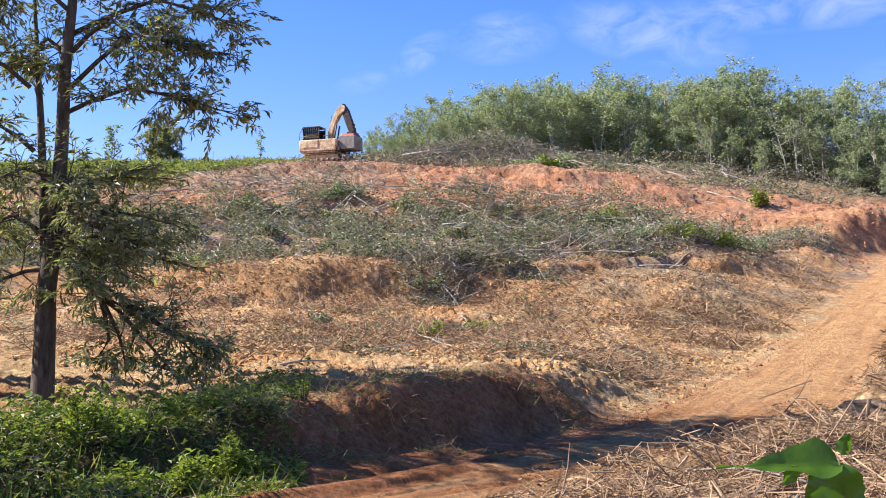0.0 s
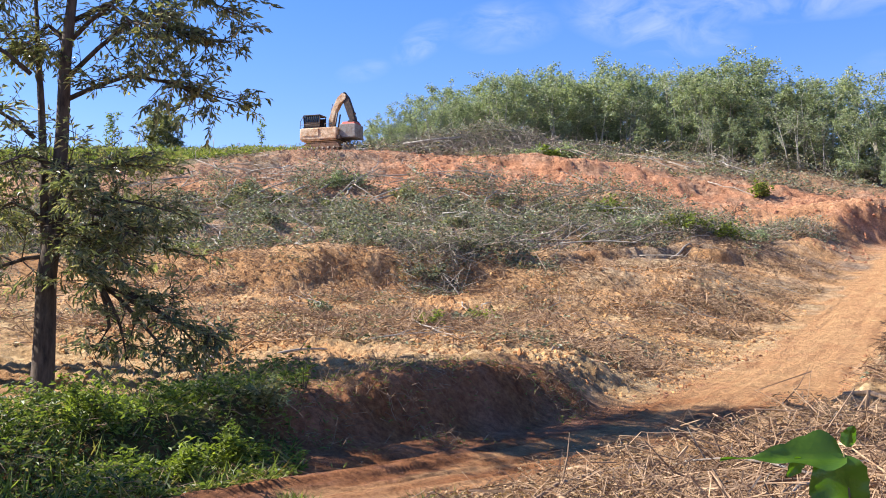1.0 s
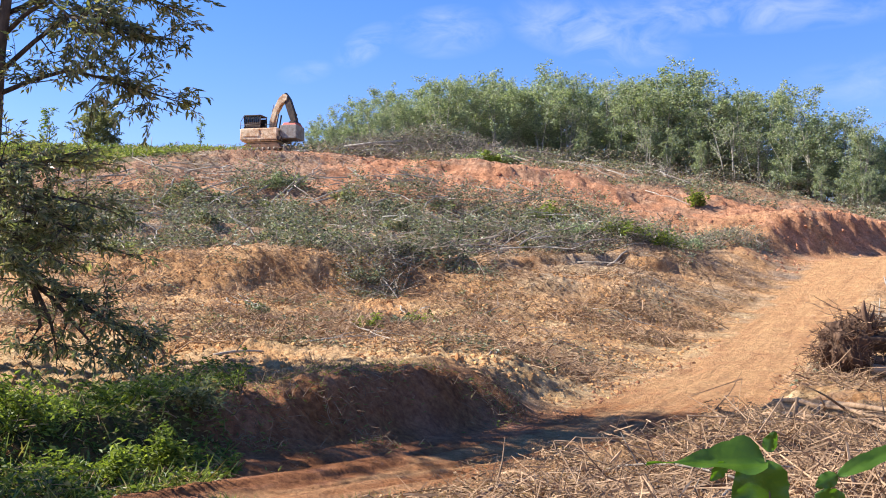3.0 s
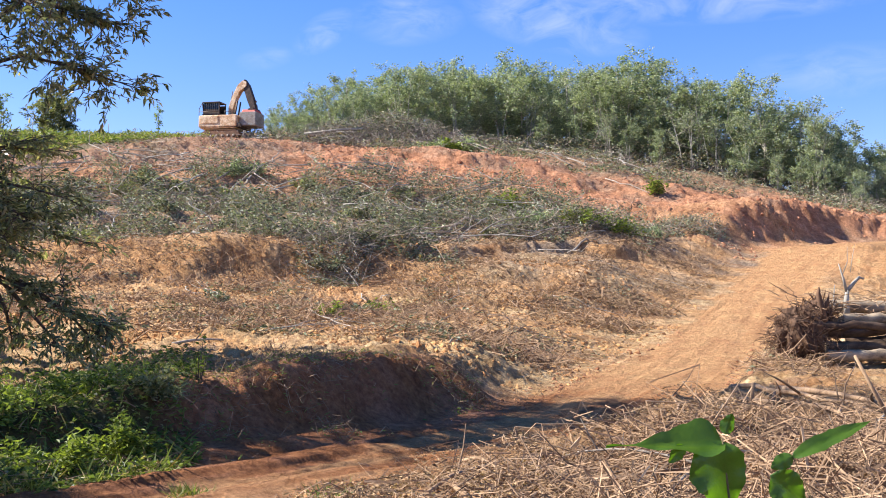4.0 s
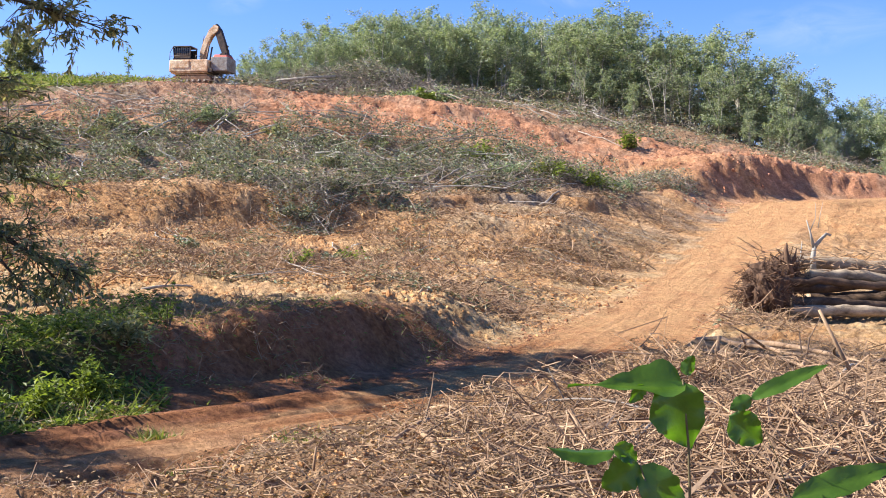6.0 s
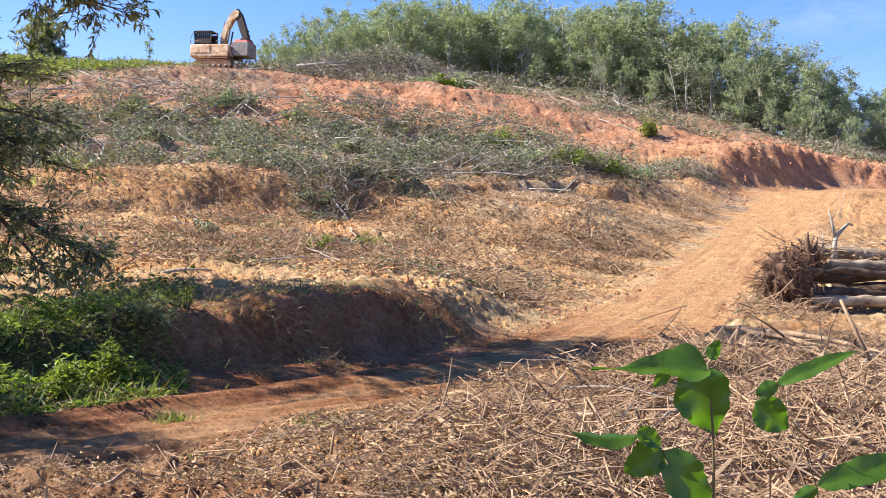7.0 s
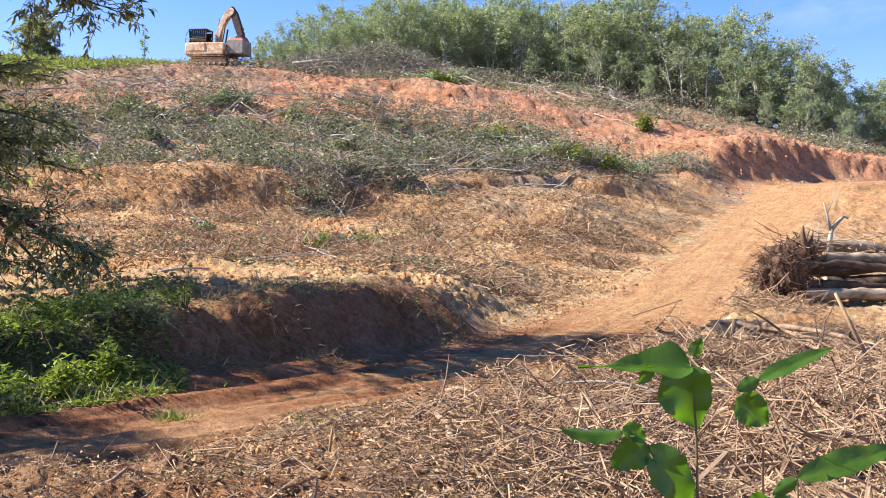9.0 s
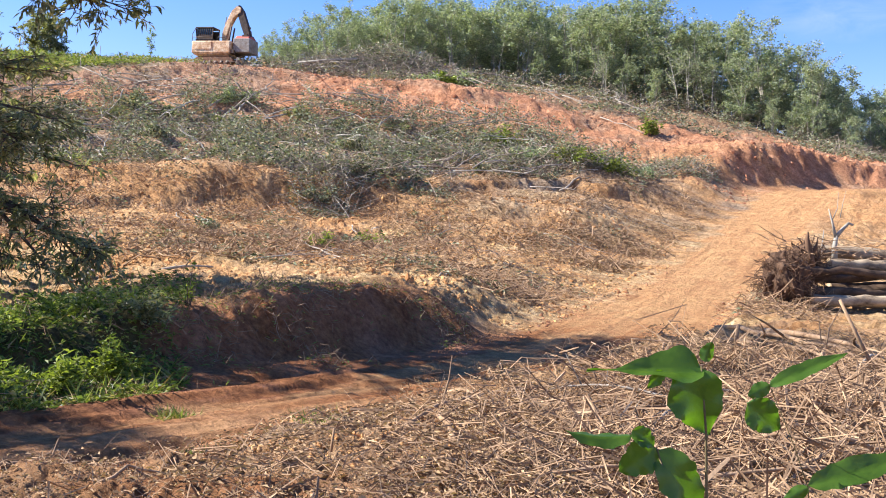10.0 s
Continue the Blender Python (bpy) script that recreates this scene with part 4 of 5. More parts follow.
def shrub(name, label, x, y, height, width, n_leaf, leaf_len, mat, seed, group="", slim=0.45):
    rng = np.random.default_rng(seed)
    wood, leaf = Soup(), Soup()
    n = max(5, int(height * 14))
    d = rand_dirs(n, 0.25, 1.0, rng)
    tip = d * np.array([width, width, height]) * rng.uniform(0.55, 1.0, (n, 1))
    sticks(wood, np.stack([rng.normal(0, 0.06, n) * width, rng.normal(0, 0.06, n) * width, np.full(n, -0.08)], 1), tip, 0.012 * height + 0.003, 0.003, 4, rng.normal(0, 0.05 * width, (n, 3)))
    pick = rng.integers(0, n, n_leaf)
    f = rng.uniform(0.3, 1.05, (n_leaf, 1))
    pos = tip[pick] * f + rng.normal(0, 0.09 * width, (n_leaf, 3))
    pos[:, 2] = np.maximum(pos[:, 2], 0.02)
    ld = d[pick] * 0.4 + rand_dirs(n_leaf, -0.7, 0.6, rng)
    ln = leaf_len * rng.uniform(0.6, 1.25, n_leaf)
    leaves(leaf, pos, ld, rand_dirs(n_leaf, 0.2, 1, rng), ln, ln * slim * rng.uniform(0.7, 1.2, n_leaf))
    ob = thing(name, label, "shrub", group, at=(x, y, at_ground(x, y)))
    child("woody_stem", wood.mesh("woody_stem", BARK), ob)
    child("foliage", leaf.mesh("foliage", mat), ob)
    return ob


def undergrowth():
    # weedy mound beside the track
    rng = np.random.default_rng(61)
    for x, y, h, w, mat, n in ((-2.7, 13.6, 0.75, 0.7, GREEN_LEAF, 520), (-3.6, 15.0, 0.65, 0.8, GREEN_LEAF, 620), (-3.3, 12.4, 0.7, 0.75, GREEN_LEAF, 560), (-4.5, 13.4, 0.9, 0.8, GREEN_LEAF, 620),
                               (-5.4, 15.6, 0.6, 0.9, GREEN_LEAF, 640), (-4.9, 17.6, 0.6, 0.9, TREE_LEAF, 620), (-3.9, 17.4, 0.5, 0.8, TREE_LEAF, 560), (-6.2, 17.8, 0.55, 0.9, GREEN_LEAF, 640),
                               (-3.2, 16.3, 0.7, 0.7, TREE_LEAF, 460), (-5.6, 12.6, 0.8, 0.8, GREEN_LEAF, 560), (-6.7, 14.6, 0.65, 0.9, GREEN_LEAF, 640), (-2.55, 15.0, 0.55, 0.5, TREE_LEAF, 330)):
        shrub("shrub", "leafy green weed shrub on the grassy mound beside the track" if mat == GREEN_LEAF else "dark-leaved shrub in shade under the tall tree", x, y, h * 0.8, w, int(n * 1.8), 0.10, mat, int(rng.integers(1, 9999)), "shrubs of the weedy mound", 0.4)
    x, y = polar(50000, -29, -6, 8.6, 19, rng)
    d, rz, hw, run = track_near(x, y)
    keep = (d > hw + 0.35 + 0.25 * fbm(x / 0.5, y / 0.5, 2, 91)) & (x < -0.13 * y + 0.25 * fbm(x, y, 2, 93))
    ob = cover("weeds", "bright green weeds and tall grass on the mound beside the track", "grass", x, y, keep, lambda x, y: 0.03 + 0.4 * np.clip(0.25 + fbm(x / 0.9, y / 0.9, 3, 95), 0, 1.4), 20000, 0.095, WEED_LEAF, 1200, 0.5, 0.005, STRAW, rng, 0.7, 0.4)
    use = np.nonzero(keep & (rng.uniform(0, 1, len(x)) < 0.25 + 0.75 * smooth(3.2, 4.6, -x)))[0][:4200]
    n = len(use)
    s = Soup()
    pos = np.stack([x[use], y[use], ground_z(x[use], y[use])], 1)
    leaves(s, pos, rand_dirs(n, 0.45, 1, rng), rand_dirs(n, -0.3, 0.3, rng), rng.uniform(0.10, 0.42, n), rng.uniform(0.008, 0.018, n), 0.1)
    child("blades", s.mesh("weeds_blades", GRASS), ob)


undergrowth()


def green_spots():
    wilted = "leafy clump of wilting green branches on the cleared slope"
    fresh = "small fresh green regrowth bush on the cleared slope"
    for x, y, h, w, mat, n, ln, lab in ((-11.9, 64.2, 1.0, 1.3, BRUSH_LEAF, 500, 0.26, wilted), (-6.9, 65.6, 1.3, 1.8, RUBBER_LEAF, 800, 0.26, wilted), (-5.6, 66.2, 1.0, 1.3, RUBBER_LEAF, 500, 0.25, wilted),
                                   (10.2, 62.4, 1.6, 1.5, GREEN_LEAF, 900, 0.24, fresh), (9.2, 63.0, 1.2, 1.3, RUBBER_LEAF, 500, 0.24, fresh), (7.9, 79.3, 1.2, 1.3, GREEN_LEAF, 450, 0.3, fresh), (9.3, 80.0, 1.0, 1.8, RUBBER_LEAF, 600, 0.3, fresh),
                                   (6.6, 79.0, 0.8, 1.4, RUBBER_LEAF, 400, 0.28, fresh), (21.6, 71.4, 1.7, 0.9, GREEN_LEAF, 420, 0.26, fresh), (-4.1, 34.3, 0.55, 0.7, BRUSH_LEAF, 300, 0.14, wilted)):
        shrub("regrowth_bush", lab, x, y, h, w, n, ln, mat, int(abs(x * 100 + y)), "bushes on the cleared slope")
    for x, y, h, w, mat, n, ln, lab in ((-0.3, 30.3, 0.45, 0.6, GREEN_LEAF, 240, 0.13, fresh), (1.3, 33.6, 0.6, 0.7, GREEN_LEAF, 300, 0.14, fresh), (0.5, 31.5, 0.35, 0.7, BRUSH_LEAF, 260, 0.14, wilted),
                                   (12.2, 53.3, 0.9, 1.7, GREEN_LEAF, 700, 0.2, fresh), (14.6, 53.4, 1.0, 1.5, GREEN_LEAF, 650, 0.2, fresh), (16.6, 55.5, 0.9, 1.3, RUBBER_LEAF, 450, 0.2, fresh), (9.6, 53.6, 0.7, 1.4, RUBBER_LEAF, 450, 0.2, fresh),
                                   (-0.6, 42.2, 0.8, 1.0, BRUSH_LEAF, 520, 0.16, wilted), (3.2, 41.5, 0.45, 0.7, BRUSH_LEAF, 220, 0.15, wilted), (-2.1, 16.1, 0.75, 0.22, GREEN_LEAF, 60, 0.10, "slim bright green seedling at the foot of the bank")):
        shrub("regrowth_bush", lab, x, y, h, w, n, ln, mat, int(abs(x * 100 + y)), "bushes on the cleared slope")
    # leafy heaps along the edges of the benches
    rng = np.random.default_rng(67)
    edge_rows = [(x, 62.6 + rng.uniform(-0.8, 1.4), 1.0, 1.5) for x in np.arange(-19, 8.5, 1.9)] + [(x, 52.6 + rng.uniform(-0.4, 1.4), 0.75, 1.2) for x in np.arange(-15, 9, 3.1)] + [(x, 44.3 + rng.uniform(0, 1.6), 0.6, 1.0) for x in (-13, -11.4, -9.6, -1.2, 0.4, 1.6)]
    for k, (x, y, h, w) in enumerate(edge_rows):
        x = float(x + rng.uniform(-0.9, 0.9))
        shrub("brush_heap", "tangled heap of dark wilting leaves and branches on a bench", x, float(y), h * rng.uniform(0.6, 1.3), w * rng.uniform(0.7, 1.2), int(520 * h), 0.23, BRUSH_LEAF if k % 3 else TREE_LEAF, 700 + k, "brush heaps on the benches")
    # grass tufts in the foreground
    rng = np.random.default_rng(66)
    for x, y, n, h in ((-0.05, 8.6, 130, 0.16), (-0.9, 8.2, 60, 0.14), (-2.4, 7.2, 70, 0.12), (-1.6, 11.6, 110, 0.16), (0.4, 9.6, 40, 0.1)):
        s = Soup()
        pos = np.stack([rng.normal(0, 0.10, n), rng.normal(0, 0.08, n), np.full(n, -0.03)], 1)
        leaves(s, pos, rand_dirs(n, 0.4, 1, rng), rand_dirs(n, -0.3, 0.3, rng), h * rng.uniform(0.6, 1.4, n), np.full(n, 0.008), 0.1)
        ob = new("grass_tuft", s.mesh("grass_tuft", GRASS))
        ob.location = (x, y, at_ground(x, y))
        tagged(ob, "small tuft of green grass on the dry clay", "grass", "grass tufts by the track")


green_spots()


# ---------------------------------------------------------------- log pile
def log_mesh(length, r0, r1, seed, sides=14):
    rng = np.random.default_rng(seed)
    t = np.linspace(0, 1, 34)
    wob = np.cumsum(rng.normal(0, 0.026, (34, 2)), axis=0)
    pts = np.stack([t * length, wob[:, 0], wob[:, 1]], 1)
    s = Soup()
    rad = (r0 + (r1 - r0) * t) * (1 + rng.normal(0, 0.06, 34))
    tube(s, pts, rad, sides, cap=False)
    v = s.v[0].reshape(34, sides, 3)
    v += (rng.normal(0, 0.07, (34, sides, 1)) * (v - pts[:, None])).astype(np.float32)
    c0, c1 = Soup(), Soup()
    k = np.arange(sides)
    c0.add(v[0], [k[::-1][None]])
    c1.add(v[-1], [k[None]])
    return s, c0, c1, pts


def log(x, y, z, length, r0, r1, turn, tilt, seed, label):
    body, c0, c1, pts = log_mesh(length, r0, r1, seed)
    ob = thing("log", label, "log", "logs of the pile")
    ob.matrix_basis = pose(x, y, z, 0, tilt, turn)
    child("bark", body.mesh("bark", LOG_BARK if label.startswith("pale") else DARK_BARK, True), ob)
    child("cut_end", c0.mesh("cut_end", CUT_WOOD), ob)
    child("cut_end", c1.mesh("cut_end", CUT_WOOD), ob)
    return ob


def root_ball(x, y, z, rx, ry, rz, n, seed, label, stub=()):
    """A torn root plate: a lumpy core bristling with curling roots."""
    rng = np.random.default_rng(seed)
    bm = bmesh.new()
    bmesh.ops.create_icosphere(bm, subdivisions=4, radius=1.0)
    for v in bm.verts:
        k = 0.72 + 0.22 * noise.fractal(v.co * 2.0 + Vector((seed, 0, 0)), 1.0, 2.0, 4) + 0.10 * noise.noise(v.co * 7)
        v.co = Vector((v.co.x * rx, v.co.y * ry, v.co.z * rz)) * k
    me = bpy.data.meshes.new("core")
    bm.to_mesh(me)
    bm.free()
    me.materials.append(ROOT)
    ob = thing("root_ball", label, "roots", at=(x, y, z))
    child("core", me, ob)
    s = Soup()
    d = rand_dirs(n, -0.8, 1, rng)
    scale = np.array([rx, ry, rz])
    p = d * scale * 0.6
    q = d * scale * rng.uniform(0.75, 1.12, (n, 1)) + rng.normal(0, 0.13, (n, 3)) - np.array([0, 0, 0.16])
    r = rng.uniform(0.006, 0.022, n)
    sticks(s, p, q, r, r * 0.3, 5, rng.normal(0, 0.15, (n, 3)))
    m = n * 2
    k = rng.integers(0, n, m)
    p2 = p[k] + (q[k] - p[k]) * rng.uniform(0.5, 1, (m, 1))
    sticks(s, p2, p2 + rng.normal(0, 0.16, (m, 3)) - np.array([0, 0, 0.06]), 0.008, 0.003, 3, rng.normal(0, 0.04, (m, 3)))
    child("root_tangle", s.mesh("root_tangle", ROOT), ob)
    return ob


def dead_branch(name, label, at, limbs, mat, category="branch", group=""):
    """limbs: tubes as (radius at the foot, radius at the tip, points...)."""
    s = Soup()
    for r0, r1, *pts in limbs:
        pts = np.array(pts, float)
        tube(s, pts, np.linspace(r0, r1, len(pts)), 7)
    ob = new(name, s.mesh(name, mat, True))
    ob.location = at
    return tagged(ob, label, category, group)


def pile():
    g = at_ground(12.5, 24.6) + 0.06
    bright, dim = "pale-barked felled log lying in the roadside pile", "dark-barked felled log wedged in the roadside pile"
    log(11.35, 23.9, g + 0.22, 9.0, 0.135, 0.115, 2, 0.5, 1, bright)
    log(11.7, 24.6, g + 0.45, 9.0, 0.12, 0.10, 6, -0.2, 2, dim)
    log(11.2, 24.6, g + 1.02, 9.5, 0.11, 0.075, 1, 2.6, 3, dim)
    log(11.6, 25.0, g + 0.72, 9.0, 0.12, 0.10, 8, 0.4, 4, dim)
    log(12.4, 25.3, g + 1.12, 8.5, 0.14, 0.11, 4, 0.8, 5, bright)
    log(12.3, 25.9, g + 0.9, 8.5, 0.16, 0.12, 6, 0, 6, dim)
    log(12.3, 26.4, g + 1.42, 8.5, 0.19, 0.15, 5, 0.8, 7, bright)
    log(12.9, 26.3, g + 0.45, 8.5, 0.19, 0.15, 5, 0, 8, dim)
    log(11.9, 25.5, g + 0.30, 8.5, 0.19, 0.15, 5, 0, 9, dim)
    root_ball(10.85, 24.3, g + 0.62, 0.72, 0.7, 0.95, 330, 5, "dark brown torn root ball at the end of a felled log")
    root_ball(11.75, 25.2, g + 1.0, 0.5, 0.55, 0.75, 170, 6, "smaller dark root plate between the logs")
    dead_branch("root_stub", "upright dark broken root stub on the log pile", (11.65, 24.7, g + 1.0), [(0.13, 0.02, (0, 0, 0), (-0.05, 0, 0.35), (-0.12, 0, 0.68), (-0.10, 0, 0.85)), (0.06, 0.01, (0, 0, 0.2), (0.12, 0, 0.5), (0.17, 0.02, 0.74))], ROOT)
    dead_branch("forked_branch", "pale bare forked branch standing up from the log pile", (12.95, 26.1, g + 1.4), [
        (0.09, 0.05, (0, 0, -0.2), (-0.02, 0, 0.15), (0.02, 0, 0.42)), (0.045, 0.012, (0, 0, 0.38), (-0.1, 0, 0.75), (-0.22, 0, 1.1)), (0.055, 0.03, (0.02, 0, 0.4), (0.2, 0, 0.62), (0.34, 0, 0.76), (0.46, 0, 0.72)),
        (0.014, 0.005, (-0.12, 0, 0.8), (0.02, 0, 1.15), (0.02, 0, 1.55)), (0.025, 0.01, (-0.32, 0.05, -0.1), (-0.33, 0.05, 0.2), (-0.3, 0.05, 0.55)), (0.01, 0.004, (0.1, 0, 0.9), (0.16, 0, 1.3), (0.22, 0, 1.6))], PALE_BARK)
    rng = np.random.default_rng(71)
    n = 260
    s = Soup()
    p = np.stack([rng.uniform(11.3, 18, n), rng.uniform(24.6, 27.2, n), g + rng.uniform(1.2, 1.75, n)], 1)
    d = rand_dirs(n, -0.3, 0.5, rng)
    sticks(s, p, p + d * rng.uniform(0.2, 0.8, (n, 1)), 0.014, 0.005, 4, rng.normal(0, 0.06, (n, 3)))
    tagged(new("pile_twigs", s.mesh("pile_twigs", STRAW)), "dry broken twigs caught on top of the logs", "twigs", kind="stuff")


pile()


# ---------------------------------------------------------------- excavator on the crest
def paint(name, base, worn, rough=0.55, metal=0.0):
    m, n, l, b = material(name, rough, metal, 0.4)
    nt = m.node_tree
    col = ramp(nt, noise_node(nt, 2.2, 6, 0.7), (0.40, base), (0.62, worn))
    l.new(mix(nt, 1.0, col, ramp(nt, noise_node(nt, 11.0, 4, 0.6), (0.3, (0.7, 0.66, 0.62)), (0.6, (1.08, 1.08, 1.08))), "MULTIPLY"), b.inputs["Base Color"])
    bump(nt, noise_node(nt, 14.0, 4), b, 0.2, 0.01)
    return m


CREAM = paint("faded_cream_paint", (0.86, 0.66, 0.42), (0.50, 0.27, 0.12))
DARK_STEEL = paint("dark_greasy_steel", (0.045, 0.035, 0.03), (0.12, 0.08, 0.055), 0.6, 0.3)
GREY_PAINT = paint("grey_paint", (0.30, 0.29, 0.26), (0.20, 0.15, 0.11))
RED_PAINT = paint("red_paint", (0.55, 0.07, 0.04), (0.40, 0.10, 0.06))
RUST = paint("rusty_track_steel", (0.16, 0.09, 0.055), (0.30, 0.17, 0.09), 0.8, 0.2)
GLASS, gn, gl, gb = material("cab_glass", 0.08, 0, 0.5)
gb.inputs["Base Color"].default_value = (0.02, 0.025, 0.03, 1)
gb.inputs["Transmission Weight"].default_value = 0.35


def blocks(mat, *boxes, bevel=0.03, name="block"):
    """One mesh of bevelled boxes: (centre, size) or (centre, size, tilt about y in degrees, taper of the top)."""
    bm = bmesh.new()
    for centre, size, *more in boxes:
        tilt = more[0] if more else 0
        taper = more[1] if len(more) > 1 else 1.0
        made = bmesh.ops.create_cube(bm, size=1.0)["verts"]
        for v in made:
            k = taper if v.co.z > 0 else 1.0
            v.co = Vector((v.co.x * size[0] * k, v.co.y * size[1] * k, v.co.z * size[2]))
        bmesh.ops.transform(bm, matrix=pose(*centre, 0, tilt, 0), verts=made)
    bmesh.ops.bevel(bm, geom=list(bm.edges), offset=bevel, segments=2, affect="EDGES", profile=0.6)
    me = bpy.data.meshes.new(name)
    bm.to_mesh(me)
    bm.free()
    me.materials.append(mat)
    return me


def bar(mat, p, q, r, name="bar", sides=8):
    s = Soup()
    tube(s, [p, ((p[0] + q[0]) / 2, (p[1] + q[1]) / 2, (p[2] + q[2]) / 2), q], [r, r, r], sides)
    return s.mesh(name, mat, True)


def prism(mat, outline, y0, y1, name="plate", bevel=0.02):
    """A plate cut to an outline in x, z with a thickness from y0 to y1."""
    bm = bmesh.new()
    f = bm.faces.new([bm.verts.new((x, y0, z)) for x, z in outline])
    ext = bmesh.ops.extrude_face_region(bm, geom=[f])
    bmesh.ops.translate(bm, vec=(0, y1 - y0, 0), verts=[e for e in ext["geom"] if isinstance(e, bmesh.types.BMVert)])
    bmesh.ops.recalc_face_normals(bm, faces=list(bm.faces))
    bmesh.ops.bevel(bm, geom=list(bm.edges), offset=bevel, segments=2, affect="EDGES")
    me = bpy.data.meshes.new(name)
    bm.to_mesh(me)
    bm.free()
    me.materials.append(mat)
    return me


def excavator():
    x, y = -9.85, 88.0
    ob = thing("excavator", "weathered cream tracked excavator with its boom folded down, on the crest", "excavator", at=(x, y, at_ground(x, y) - 0.32))
    ob.rotation_euler.z = radians(-20)
    for yy in (-0.85, 1.05):
        tr = child("track", prism(RUST, [(-1.75, 0.36), (-1.6, 0.1), (-1.3, 0.0), (1.3, 0.0), (1.6, 0.1), (1.75, 0.36), (1.6, 0.62), (1.3, 0.72), (-1.3, 0.72), (-1.6, 0.62)], yy - 0.27, yy + 0.27, "track", 0.04), ob)
        shoe = blocks(RUST, ((0, 0, 0), (0.17, 0.58, 0.05)), bevel=0.01, name="track_shoe")
        for k in range(16):
            for z, xx in ((0.735, -1.3 + k * 0.174),):
                p = child("track_shoe", shoe, tr)
                p.location = (xx, yy, z)
        for k in range(6):
            w = child("roller", bar(DARK_STEEL, (-1.25 + k * 0.5, yy - 0.32, 0.22), (-1.25 + k * 0.5, yy + 0.30, 0.22), 0.15, "roller", 14), tr)
    child("undercarriage", blocks(DARK_STEEL, ((0, 0.1, 0.55), (1.5, 1.6, 0.4)), ((0, 0.1, 0.86), (1.2, 1.2, 0.2))), ob)
    child("dozer_blade", blocks(GREY_PAINT, ((2.05, 0.1, 0.35), (0.12, 2.3, 0.6), 8)), ob)
    child("body", blocks(CREAM, ((-0.30, 0.1, 1.50), (3.4, 2.3, 1.0)), ((-0.30, 0.1, 0.98), (3.2, 2.1, 0.18)), bevel=0.09), ob)
    child("side_panel", blocks(CREAM, ((-1.0, -1.07, 1.62), (1.5, 0.05, 0.6)), bevel=0.015), ob, "scuffed cream side panel")
    child("turntable_deck", blocks(DARK_STEEL, ((0.75, 0.1, 1.12), (1.9, 2.2, 0.3))), ob)
    child("engine_housing", blocks(GREY_PAINT, ((2.2, 0.15, 1.68), (1.5, 1.7, 1.15), 0, 0.96), bevel=0.06), ob, "grey engine housing")
    child("hood", blocks(RED_PAINT, ((2.2, 0.15, 2.36), (1.25, 1.45, 0.26), 0, 0.85), bevel=0.05), ob, "faded red hood")
    cab = child("cab", blocks(DARK_STEEL, ((-0.95, -0.35, 3.08), (1.55, 1.25, 0.10)), ((-0.95, -0.35, 2.08), (1.55, 1.2, 0.14)), ((-1.67, -0.92, 2.58), (0.08, 0.08, 1.0), -8), ((-0.22, -0.92, 2.58), (0.08, 0.08, 1.0)), ((-1.67, 0.22, 2.58), (0.08, 0.08, 1.0), -8), ((-0.22, 0.22, 2.58), (0.08, 0.08, 1.0)),
                              ((-0.9, -0.92, 2.32), (1.3, 0.05, 0.4)), ((-0.95, 0.22, 2.5), (1.4, 0.05, 0.9)), bevel=0.02), ob, "dark steel cab with barred windows")
    child("window", blocks(GLASS, ((-0.95, -0.90, 2.72), (1.35, 0.02, 0.5)), bevel=0.004), cab)
    child("window", blocks(GLASS, ((-1.69, -0.35, 2.62), (0.02, 1.05, 0.8), -8), bevel=0.004), cab)
    for k in range(7):
        child("window_bar", bar(DARK_STEEL, (-1.5 + k * 0.18, -0.95, 2.45), (-1.5 + k * 0.18, -0.95, 3.02), 0.016), cab)
    for p, q in (((-1.98, -1.0, 1.95), (-1.98, -1.0, 2.55)), ((-1.98, -1.0, 2.55), (-1.7, -1.0, 3.05)), ((-1.98, 1.0, 1.95), (-1.98, 1.0, 2.55)), ((-1.98, -1.0, 2.3), (-0.2, -1.02, 2.3)), ((0.3, -1.0, 2.0), (0.3, -1.0, 2.3)), ((0.3, -1.0, 2.3), (1.0, -1.0, 2.2))):
        child("handrail", bar(DARK_STEEL, p, q, 0.025), ob)
    boom = child("boom", prism(CREAM, [(0.15, 1.75), (0.5, 1.7), (0.58, 2.6), (0.86, 3.5), (1.2, 4.12), (1.72, 4.5), (1.75, 4.85), (1.4, 5.02), (0.95, 4.66), (0.48, 3.75), (0.16, 2.8)], -0.05, 0.47, "boom", 0.04), ob, "scuffed cream boom")
    child("boom_cylinder", bar(DARK_STEEL, (0.75, -0.1, 1.7), (1.0, -0.08, 3.3), 0.07, "boom_cylinder"), boom)
    child("boom_cylinder", bar(DARK_STEEL, (0.75, 0.52, 1.7), (1.0, 0.5, 3.3), 0.07, "boom_cylinder"), boom)
    child("stick_cylinder", bar(DARK_STEEL, (0.35, 0.21, 3.6), (1.25, 0.21, 5.0), 0.07, "stick_cylinder"), boom)
    child("hose", bar(DARK_STEEL, (0.3, 0.1, 3.2), (0.45, 0.1, 4.15), 0.03, "hose"), boom)
    arm = child("stick", prism(DARK_STEEL, [(1.2, 4.85), (1.55, 5.12), (1.95, 4.6), (2.4, 3.4), (2.6, 2.55), (2.2, 2.4), (1.85, 3.2), (1.45, 4.3)], 0.0, 0.42, "stick", 0.03), ob, "dark oily stick arm")
